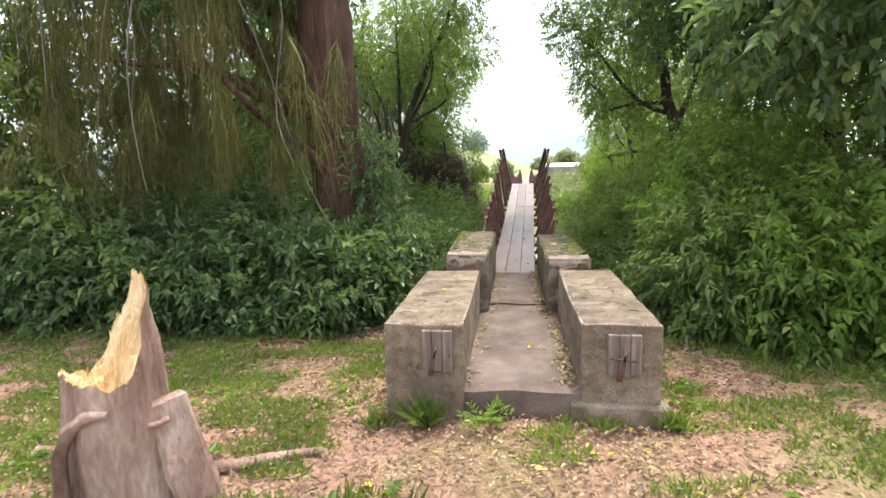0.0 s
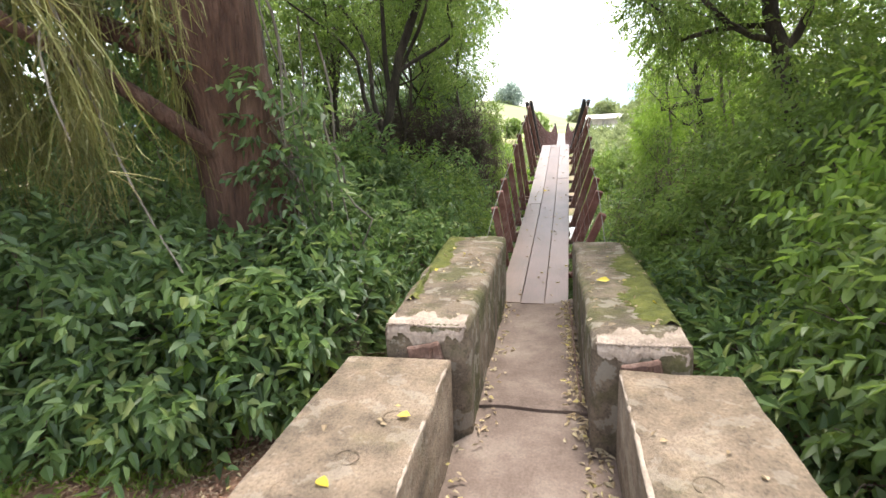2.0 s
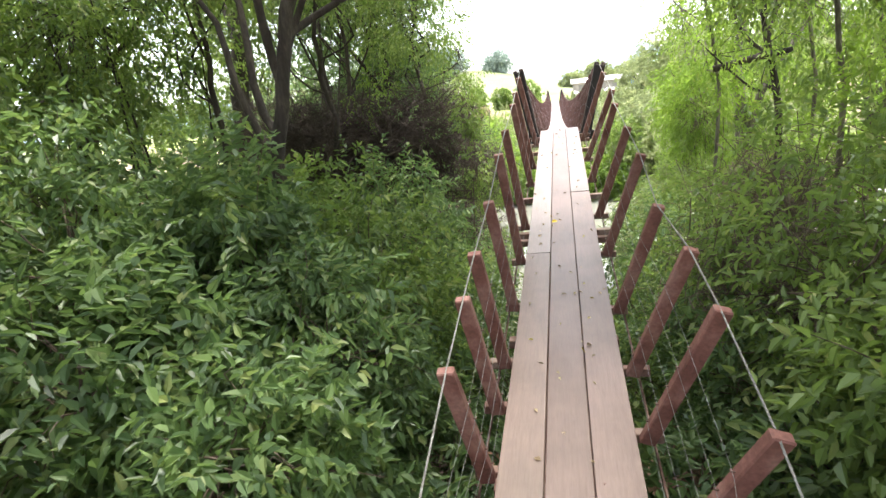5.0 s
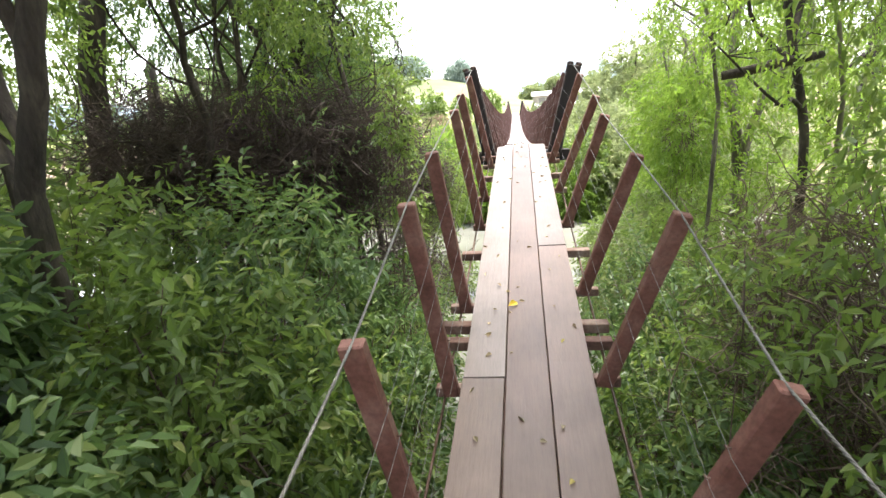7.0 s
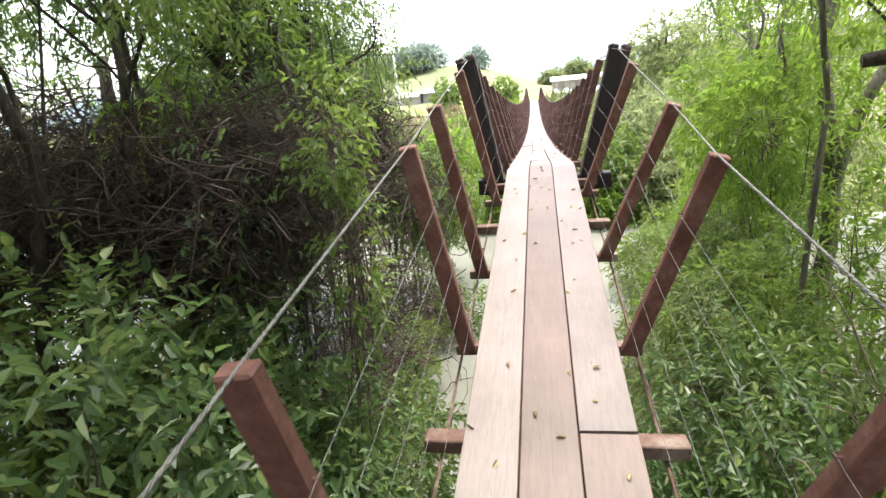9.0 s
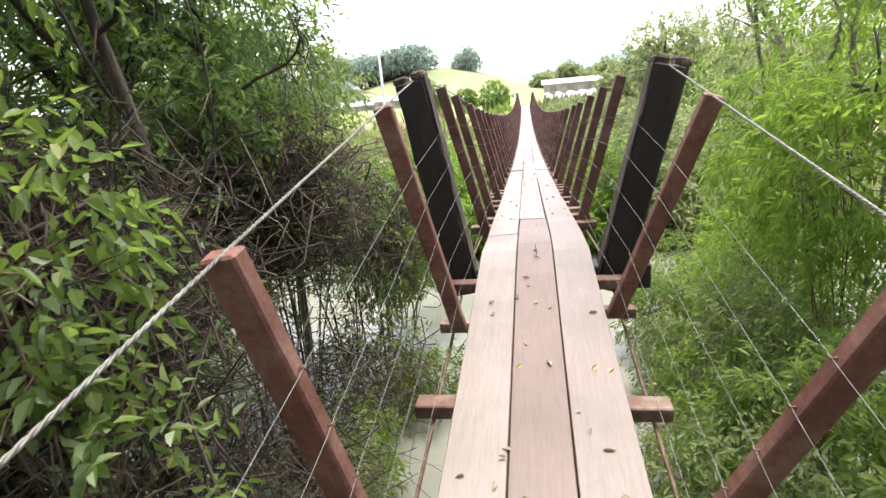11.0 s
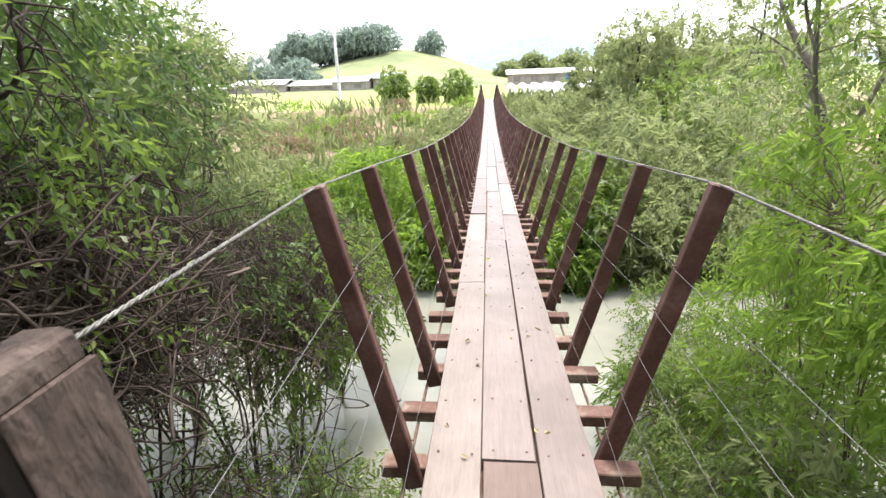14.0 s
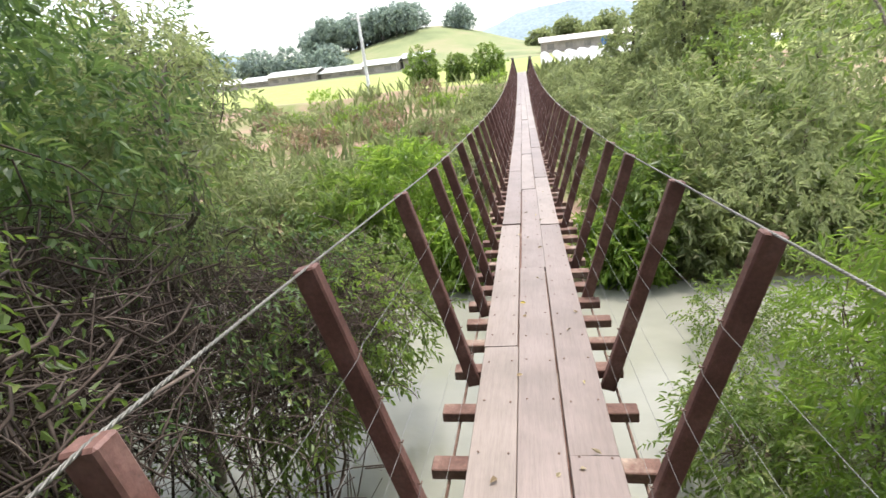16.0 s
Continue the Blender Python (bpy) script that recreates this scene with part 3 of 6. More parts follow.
def anchor_plate(x, y, z, wide, tall, seed):
    """A grey board let into the block's end, with a bent iron bar and a pin."""
    th = thing("anchor_plate", "grey weathered board with rusty bent pin on the concrete", "anchor plate", "anchor plates", at=(x, y, z))
    w = wide / 2
    for k in range(3):
        cx = -w + wide * (k + 0.5) / 3
        drop = (0.0, -0.012, 0.006)[(k + seed) % 3]
        part("board", beam_bm((cx, -0.014, -tall / 2 + drop), (cx, -0.014, tall / 2), wide / 3 - 0.003, 0.035, (1, 0, 0), 0.004, 2, 0.02, seed + k), PLATE_WOOD, th)
    part_q("bar", [tube(wobbly((-0.09 * (seed % 2 * 2 - 1) - 0.0, -0.05, -0.01), (0.08, -0.05, -0.03), 5, 0.004, rng_of(seed)), 0.008, 6)], RUST, th, smooth=True)
    part_q("pin", [tube([(0.0, -0.03, 0.03), (0.0, -0.07, 0.02), (-0.015, -0.085, -0.04), (-0.04, -0.075, -0.15)], [0.012, 0.013, 0.016, 0.02], 6)], RUST, th, smooth=True)


anchor_plate(-0.34, -0.002, 0.49, 0.21, 0.28, 2)
anchor_plate(0.875, -0.002, 0.495, 0.21, 0.27, 3)


def anchor_rod(x, y, z):
    th = thing("anchor_rod", "rusty anchor rod in a broken recess of the block", "anchor rod", "anchor rods", at=(x, y, z))
    part("recess", beam_bm((-0.09, -0.012, -0.02), (0.09, -0.012, 0.02), 0.16, 0.03, (0, 0, 1), 0.01, 3, 0.08, 4), RUST, th)
    part_q("rod", [tube([(0.03, -0.02, 0.06), (0.02, -0.05, 0.0), (-0.03, -0.06, -0.22)], [0.014, 0.014, 0.018], 6)], RUST, th, smooth=True)


anchor_rod(-0.40, 2.185, 0.62)
anchor_rod(0.68, 2.135, 0.60)


def side_rod():
    th = thing("steel_rod", "thin rusty rod lying along the foot of the mossy wall", "rod")
    part_q("rod", [tube(wobbly((0.405, 2.55, 0.222), (0.338, 4.4, 0.19), 12, 0.006, rng_of(18)), 0.007, 6)], RUST, th, smooth=True)


side_rod()


def top_rings():
    """Faint ring marks pressed into the wet concrete of the tops."""
    rng = rng_of(8)
    for s in (-1, 1):
        for k in range(9):
            y = rng.uniform(0.25, 1.9)
            x = rng.uniform(-0.68, -0.33) if s < 0 else rng.uniform(0.69, 1.0)
            top = (0.67 - 0.04 * y / 2.15) if s < 0 else (0.69 - 0.03 * y / 2.08)
            a = np.linspace(0, 2 * np.pi * rng.uniform(0.6, 1.0), 20)
            P = np.stack([x + 0.045 * np.cos(a), y + 0.045 * np.sin(a), np.full(20, top + 0.003)], -1)
            part_q("ring_mark", [tube(P, 0.0028, 4)], CONCRETE, bl if s < 0 else br)


top_rings()

# ---- the suspension footbridge ----
bridge = thing("suspension_footbridge", "narrow wooden suspension footbridge with three rows of weathered planks", "footbridge")


def plank(x0, x1, y0, y1, seed):
    rng = rng_of(seed)
    n = max(4, int((y1 - y0) / 0.45))
    ys = np.linspace(y0 + 0.007, y1 - 0.007, n)
    lift = rng.uniform(-0.005, 0.008)
    dx = rng.normal(0, 0.003)
    V = []
    for y in ys:
        z = float(deck_z(y)) + lift + rng.normal(0, 0.0015)
        c, tilt = float(axis_x(y)), rng.normal(0, 0.002)
        for x, dz in ((x0, -0.04), (x0 + 0.001, -0.004 + tilt), (x0 + 0.004, tilt), (x1 - 0.004, -tilt), (x1 - 0.001, -0.004 - tilt), (x1, -0.04)):
            V.append((c + x + dx, y, z + dz))
    F = []
    for k in range(n - 1):
        for i in range(6):
            a, b = k * 6 + i, k * 6 + (i + 1) % 6
            F.append((a, b, b + 6, a + 6))
    for k in (0, (n - 1) * 6):
        F += [(k, k + 1, k + 2, k + 3), (k + 3, k + 4, k + 5, k)]
    return part_q("plank", (np.array(V), np.array(F)[:, ::-1]), PLANK if y0 < 8 else PLANK_PALE, bridge)


JOINTS = {
    0: (4.45, 8.34, 14.07, 17.1, 20.2, 24.0, 27.9, 31.6, 35.5, 39.4, 43.2, 47.0, 51.0, 54.8, 57.2),
    1: (4.42, 14.70, 18.6, 22.3, 26.1, 29.9, 33.6, 37.5, 41.4, 45.0, 49.1, 53.0, 57.2),
    2: (4.44, 10.0, 16.04, 20.1, 23.2, 27.0, 30.8, 34.9, 38.4, 42.2, 46.2, 50.1, 54.0, 57.2),
}
ROWS = ((-0.332, -0.1135), (-0.108, 0.109), (0.1145, 0.332))
for row, ys in JOINTS.items():
    for k, (a, b) in enumerate(zip(ys, ys[1:])):
        plank(*ROWS[row], a, b, row * 100 + k)

# post stations on each side
LEFT_Y = [5.5, 6.0, 6.45, 7.22, 8.1, 8.95, 10.41, 11.22, 12.59, 14.7, 15.55, 16.85, 17.87, 18.55, 19.64, 20.7]
RIGHT_Y = [5.16, 5.8, 6.37, 7.14, 8.19, 9.15, 10.40, 11.40, 12.70, 14.83, 15.76, 16.79, 17.99, 18.86, 20.3]
y = 21.7
while y < 56:
    LEFT_Y.append(y)
    RIGHT_Y.append(y - 0.4 + 0.08 * math.sin(y * 3))
    y += 1.02 + 0.08 * math.sin(y * 5)


def cross_beam(y, out_l, out_r, deep, drop, seed):
    z, c = float(deck_z(y)) - 0.042 - drop - 0.03, float(axis_x(y))
    part("cross_beam", beam_bm((c - out_l, y, z), (c + out_r, y, z), deep, 0.06, (0, 1, 0), 0.005, 0, 0, seed), BEAM_WOOD, bridge)


beam_rng = rng_of(21)
placed = []
for y in LEFT_Y + RIGHT_Y:
    if y > 13.4 and all(abs(y - q) > 0.27 for q in placed):
        placed.append(y)
placed.sort()
extra = [5.6, 6.9, 8.72, 8.9, 9.97, 12.17, 13.2]
for a, b in zip(placed, placed[1:]):
    k = int((b - a) / 0.5)
    extra += [a + (b - a) * (j + 1) / (k + 1) for j in range(k)]
for k, y in enumerate(placed + extra):
    if 13.3 < y < 13.85:
        continue
    out = 0.51 if y > 8 else 0.36
    cross_beam(y + 0.05, out + beam_rng.uniform(-0.03, 0.03), out + beam_rng.uniform(-0.03, 0.03), 0.085 + beam_rng.uniform(-0.01, 0.01), 0.0, k)
# short bearers under the feet of the posts on the climb
for s, ys in ((-1, LEFT_Y), (1, RIGHT_Y)):
    for k, y in enumerate(q for q in ys if q < 13.4):
        fy = y + 0.2
        z = float(deck_z(fy)) - 0.075
        part("bearer", beam_bm((s * 0.2, fy + 0.055, z), (s * (0.455 + 0.02 * (k % 3)), fy + 0.055, z), 0.06, 0.055, (0, 1, 0), 0.005, 0, 0, k), BEAM_WOOD, bridge)

HEIGHTS = (0.18, 0.33, 0.48, 0.63, 0.78)


def lean_back(y):
    """Posts on the climbing part stand square to the deck, so their feet lie further on."""
    return 0.2 if y < 13.4 else 0.0


def post_line(y, s):
    x, z = rail(y, s)
    c = float(axis_x(y))
    fy = y + lean_back(y)
    return np.array((c + s * 0.385, fy, float(deck_z(fy)) - (0.07 if y < 13.4 else 0.13))), np.array((x, y, z))


def post(y, s, seed):
    foot, top = post_line(y, s)
    t = (top - foot) / np.linalg.norm(top - foot)
    ob = part("post", beam_bm(foot, top + t * 0.045, 0.078, 0.05, (1, 0, 0), 0.006, 2, 0.025, seed), POST_PINK if y < 13.4 else POST_RED, bridge)
    if y < 24:
        for h in HEIGHTS:
            p = foot + (top - foot) * h + np.array((-s * 0.04, 0, 0.005))
            V, F = tube([p, p + (-s * 0.012, 0, 0.0), p + (-s * 0.012, 0.012, 0.0)], 0.0035, 5)
            part_q("staple", (V, F), RUST, ob)
    return ob


for s, ys in ((-1, LEFT_Y), (1, RIGHT_Y)):
    for k, y in enumerate(ys):
        post(y, s, k)


def cable(points, radius, name, material, parent, twist=False):
    """A cable through points; with twist it shows its strands."""
    P = np.asarray(points, float)
    seg = np.linalg.norm(np.diff(P, axis=0), axis=1)
    u = np.concatenate([[0], np.cumsum(seg)])
    if not twist:
        return part_q(name, [tube(P, radius, 5)], material, parent, smooth=True)
    s = np.arange(0, u[-1], 0.012)
    Q = np.stack([np.interp(s, u, P[:, k]) for k in range(3)], -1)
    pieces = []
    for k in range(3):
        a = s * 2 * np.pi / 0.06 + k * 2 * np.pi / 3
        off = np.stack([np.cos(a), np.zeros(len(s)), np.sin(a)], -1) * radius * 0.55
        pieces.append(tube(Q + off, radius * 0.62, 4))
    return part_q(name, pieces, material, parent, smooth=True)


for s, ys in ((-1, LEFT_Y), (1, RIGHT_Y)):
    run = [(s * 0.46 + (0.2 if s > 0 else 0), 4.58, 0.66)]
    for y in ys + [13.40, 57.0]:
        x, z = rail(y, s) if y != 57.0 else (axis_x(57) + s * 0.66, float(deck_z(57)) + 1.05)
        run.append((x, y, z + (0.045 if abs(y - 13.40) > 0.1 else 0.03)))
    run = [run[0]] + sorted(run[1:], key=lambda p: p[1])
    near = [p for p in run if p[1] < 26]
    far = [p for p in run if p[1] > 24.4]
    cable(near, 0.0046, "handrail_cable", STEEL, bridge, True)
    cable(far, 0.007, "handrail_cable", STEEL, bridge)
    for k, h in enumerate(HEIGHTS):
        pts = [(s * 0.45, 4.6, 0.24 + 0.07 * k)]
        for y in sorted(ys + [13.40]):
            foot, top = post_line(y, s)
            p = foot + (top - foot) * h
            side = -s * 0.052 if abs(y - 13.40) > 0.1 else -s * 0.08
            pts.append((p[0] + side, p[1] - 0.035, p[2]))
            if y < 24:
                pts.append((p[0] + side * 0.9, p[1] + 0.035, p[2] + 0.01))
        cable(pts, 0.001, "guard_wire", WIRE, bridge)
    ys_l = np.arange(4.6, 57.2, 0.5)
    low = [(float(axis_x(y)) + s * 0.43, y, float(deck_z(y)) - 0.115) for y in ys_l]
    cable(low, 0.008, "carrying_cable", RUST, bridge)


def nails():
    pieces = []
    for y in placed + extra:
        if y > 24:
            continue
        for a, b in ROWS:
            for x in (a + 0.04, b - 0.04):
                p = np.array((float(axis_x(y)) + x, y + 0.05 + 0.015 * math.sin(37 * x + 11 * y), float(deck_z(y)) + 0.003))
                pieces.append(tube([p, p + (0, 0, 0.003)], 0.006, 6))
    ob = part_q("nail_heads", pieces, RUST, bridge)
    ob["kind"] = "stuff"


nails()


def crack():
    """Long open split in the middle plank past the tower, its shade painted dark."""
    P = np.array([(0.0, 13.45 + 0.1 * k, 0) for k in range(13)], float)
    P[:, 0] = [0.01, 0.012, 0.004, 0.014, 0.002, 0.01, 0.018, 0.008, 0.012, 0.02, 0.012, 0.02, 0.016]
    P[:, 2] = deck_z(P[:, 1]) - 0.0005
    part_q("split", [tube(P, [0.001, 0.003, 0.002, 0.004, 0.003, 0.004, 0.003, 0.005, 0.004, 0.005, 0.006, 0.005, 0.003], 4)], SHADOW_OPEN, bridge)


crack()

# added strips under the plank seams; they stop bright water showing through the gaps
for x in (-0.111, 0.112):
    ys_r = np.arange(4.5, 57, 0.6)
    for a in range(0, len(ys_r) - 1, 7):
        seg = ys_r[a:a + 8]
        V = np.array([(float(axis_x(q)) + x + dx, q, float(deck_z(q)) + dz) for q in seg for dx, dz in ((-0.03, -0.044), (0.03, -0.044), (0.03, -0.07), (-0.03, -0.07))])
        i, j = np.meshgrid(np.arange(len(seg) - 1), np.arange(4), indexing="ij")
        p, q4 = i * 4 + j, i * 4 + (j + 1) % 4
        part_q("runner", (V, np.stack([p, q4, q4 + 4, p + 4], -1).reshape(-1, 4)), BEAM_WOOD, bridge)


def tower(y, top_l, top_r, deck, c, seed, legs_to):
    th = thing("bridge_tower", "black tarred timber tower with splayed posts and grey split sides", "bridge tower", "bridge towers")
    for s, (tx, tz) in ((-1, top_l), (1, top_r)):
        foot, top = Vector((c + s * 0.425, y, deck - 0.2)), Vector((tx, y, tz))
        p = part("tower_post", beam_bm(foot, top, 0.17, 0.15, (1, 0, 0), 0.012, 5, 0.025, seed + s), TARRED, th)
        t = (top - foot).normalized()
        across = Vector((1, 0, 0)) - t * t.x
        across.normalize()
        inner = -s
        part("split_face", beam_bm(foot + across * (inner * 0.088), top + across * (inner * 0.088), 0.012, 0.135, (1, 0, 0), 0.004, 9, 0.12, seed + 3), GREY_WOOD, p, "grey split weathered face")
        for k, off in enumerate((-0.055, 0.05)):
            part("post_cap", beam_bm(top + across * off - t * 0.01, top + across * off + t * (0.035 + 0.01 * k), 0.08, 0.14, (1, 0, 0), 0.012, 1, 0.08, seed + k), GREY_WOOD, p, "grey notched end grain")
    beam = part("sill_beam", beam_bm((c - 0.61, y + 0.03, deck - 0.125), (c + 0.66, y + 0.03, deck - 0.125), 0.14, 0.15, (0, 1, 0), 0.01, 3, 0.01, seed), TARRED, th)
    for s in (-1, 1):
        part("wedge", beam_bm((c + s * 0.53, y - 0.02, deck - 0.05), (c + s * 0.53, y + 0.06, deck - 0.045), 0.1, 0.05, (1, 0, 0), 0.012, 1, 0.1, seed), GREY_WOOD, th)
    part("pier", beam_bm((c, y + 0.03, deck - 0.2), (c, y + 0.03, legs_to), 0.2, 0.2, (1, 0, 0), 0.01, 3, 0.01, seed), TARRED, th)


tower(13.42, (-0.645, 2.335), (0.735, 2.295), 1.262, 0.0, 40, -3.4)
tower(57.0, (axis_x(57) - 0.66, 1.8), (axis_x(57) + 0.66, 1.78), 0.74, float(axis_x(57)), 50, -0.4)


# ---- plants ----
def keep_clear(P):
    """True where a leaf is off the walkway."""
    x, y, z = P[:, 0] - axis_x(P[:, 1]), P[:, 1], P[:, 2]
    wide = np.interp(y, [-6, 0, 4.5, 8, 13, 20, 30, 57], [1.35, 1.3, 1.0, 0.95, 1.1, 1.35, 1.3, 1.3])
    inside = (np.abs(x) < wide) & (y > -5) & (y < 58) & (z > np.interp(y, [0, 5, 10, 14, 57], [-0.5, -0.4, 0.1, 0.3, -0.3])) & (z < np.where(np.abs(x) < 0.8, 4.2, 3.5))
    path = (np.abs(P[:, 0]) < 1.5) & (y < 1)
    return ~(inside | path)


def leaf_array(pos, way, length, width, rng, fold=0.25, droop=0.18):
    """Folded, pointed leaves: two quads each."""
    n = len(pos)
    way = way / (np.linalg.norm(way, axis=1)[:, None] + 1e-9)
    up = np.array([0, 0, 1.0]) + rng.normal(0, 0.45, (n, 3))
    side = np.cross(way, up)
    side /= np.linalg.norm(side, axis=1)[:, None] + 1e-9
    nor = np.cross(side, way)
    L = (length * rng.uniform(0.65, 1.2, n))[:, None]
    W = (width * rng.uniform(0.7, 1.2, n))[:, None]
    l1 = pos + way * L * 0.32 + side * W * 0.5 + nor * W * fold
    r1 = pos + way * L * 0.32 - side * W * 0.5 + nor * W * fold
    l2 = pos + way * L * 0.68 + side * W * 0.36 + nor * (W * fold * 0.6 - L * droop * 0.4)
    r2 = pos + way * L * 0.68 - side * W * 0.36 + nor * (W * fold * 0.6 - L * droop * 0.4)
    tip = pos + way * L - nor * L * droop
    V = np.stack([pos, l1, l2, tip, r2, r1], 1).reshape(-1, 3)
    b = (np.arange(n) * 6)[:, None]
    F = np.concatenate([b + np.array([[0, 3, 2, 1]]), b + np.array([[0, 5, 4, 3]])], 1).reshape(-1, 4)
    return V, F


def sprays(blobs, count, K, length, width, rng, droop=0.3, twig=0.3, gap=0.25, clump=0.6, shell=0.55, out=1.0):
    """Sprays of K leaves in the crown made of ellipsoids (x, y, z, rx, ry, rz)."""
    B = np.asarray(blobs, float)
    area = (B[:, 3] * B[:, 4] + B[:, 4] * B[:, 5] + B[:, 3] * B[:, 5])
    pick = rng.choice(len(B), int(count), p=area / area.sum())
    d = rng.normal(0, 1, (len(pick), 3))
    d /= np.linalg.norm(d, axis=1)[:, None]
    r = shell + (1 - shell) * rng.uniform(0, 1, len(pick)) ** 0.5
    r *= 1 + 0.13 * rng.normal(0, 1, len(pick))
    C = B[pick, :3] + d * B[pick, 3:] * r[:, None]
    ok = (field_noise(C, clump, int(count) % 97) > -0.75 + gap * 2.0 - 0.3) & keep_clear(C)
    C, d = C[ok], d[ok]
    ok = C[:, 2] > ground_z(C[:, 0], C[:, 1]) + 0.03
    C, d = C[ok], d[ok]
    way = d * out + rng.normal(0, 0.55, C.shape) + np.array([0, 0, 0.15 - droop])
    way /= np.linalg.norm(way, axis=1)[:, None]
    S = len(C)
    side = np.cross(way, rng.normal(0, 1, (S, 3)))
    side /= np.linalg.norm(side, axis=1)[:, None]
    k = np.arange(K)
    along = (k + 0.3) / K * twig
    sgn = np.where(k % 2 == 0, 1.0, -1.0)
    pos = C[:, None] + way[:, None] * along[None, :, None]
    pos[..., 2] -= (along ** 2)[None] * droop * 1.2
    lw = way[:, None] * (0.45 + 0.5 * (k / K))[None, :, None] + side[:, None] * sgn[None, :, None] * 0.85
    lw = lw + rng.normal(0, 0.28, lw.shape)
    lw[..., 2] -= droop
    pos, lw = pos.reshape(-1, 3), lw.reshape(-1, 3)
    ok = keep_clear(pos)
    return leaf_array(pos[ok], lw[ok], length, width, rng), C, way


def limb_to(a, b, r0, r1, rng, bend=0.12, n=7, sides=6):
    return tube(wobbly(a, b, n, bend, rng), np.linspace(r0, r1, n), sides)


def plant(name, label, category, base, blobs, count, K, length, width, leaf, bark, seed, stems=5, stem_r=0.018, group="", twigs=60, **kw):
    """A bush or sapling: stems from the ground, fine twigs and sprays of leaves."""
    rng = rng_of(seed)
    th = thing(name, label, category, group)
    (V, F), C, way = sprays(blobs, count, K, length, width, rng, **kw)
    part_q("foliage", (V, F), leaf, th)
    x, y = base
    g = float(ground_z(x, y)) - 0.08
    B = np.asarray(blobs, float)
    for k in range(stems):
        b = B[k % len(B)]
        a = (x + rng.normal(0, 0.12), y + rng.normal(0, 0.12), g)
        e = b[:3] + rng.normal(0, 0.35, 3) * b[3:]
        part_q("stem", [limb_to(a, e, stem_r * rng.uniform(0.7, 1.3), stem_r * 0.35, rng, 0.08)], bark, th, smooth=True)
    if twigs and len(C) > 4:
        pieces = []
        for k in rng.choice(len(C), min(twigs, len(C)), replace=False):
            b = B[np.argmin(np.linalg.norm(B[:, :3] - C[k], axis=1))]
            a = b[:3] + (C[k] - b[:3]) * 0.25
            pieces.append(tube(wobbly(a, C[k] + way[k] * 0.2, 5, 0.05, rng), np.linspace(stem_r * 0.4, 0.002, 5), 4, False))
        part_q("brushwood", pieces, bark, th, smooth=True)["kind"] = "stuff"
    return th


def tree(name, label, trunk, limbs, blobs, count, K, length, width, leaf, bark, seed, group="", **kw):
    """trunk: points with radii; limbs: (fraction of the trunk, end point, radius)."""
    rng = rng_of(seed)
    th = thing(name, label, "tree", group)
    P = np.array([p[:3] for p in trunk], float)
    P[0, 2] = float(ground_z(P[0, 0], P[0, 1])) - 0.15
    R = np.array([p[3] for p in trunk], float)
    s, q = np.linspace(0, 1, len(P)), np.linspace(0, 1, 18)
    Q = np.stack([np.interp(q, s, P[:, k]) for k in range(3)], -1)
    Q[1:-1] += rng.normal(0, 0.02, (16, 3))
    V, F = tube(Q, np.interp(q, s, R), 14)
    V = V + 0.12 * R.mean() * np.stack([field_noise(V * (1, 1, 0.25), 0.12, seed + k) for k in range(3)], -1)
    part_q("trunk", (V, F), bark, th, smooth=True)
    ends = []
    for f, end, r in limbs:
        a = np.array([np.interp(f, s, P[:, k]) for k in range(3)])
        W = wobbly(a, end, 10, 0.13 * np.linalg.norm(np.array(end) - a) ** 0.5, rng)
        part_q("limb", [tube(W, np.linspace(r, r * 0.3, 10), 8)], bark, th, smooth=True)
        ends.append(W)
    (V, F), C, way = sprays(blobs, count, K, length, width, rng, **kw)
    part_q("crown", (V, F), leaf, th)
    pieces = []
    lines = np.concatenate(ends + [Q[9:]])
    for k in rng.choice(len(C), min(120, len(C)), replace=False):
        low = lines - (0, 0, 0.35)
        a = lines[rng.choice(np.argsort(np.linalg.norm(low - C[k], axis=1))[:7])]
        n = np.linalg.norm(C[k] - a)
        if n > 1.15:
            continue
        W = wobbly(a, C[k] + way[k] * 0.15, 7, 0.1 * n, rng)
        W[:, 2] += 0.18 * n * np.sin(np.linspace(0, np.pi, 7))
        pieces.append(tube(W, np.linspace(0.004 + 0.005 * n, 0.0015, 7), 4, False))
    part_q("branchwork", pieces, bark, th, smooth=True)["kind"] = "stuff"
    return th


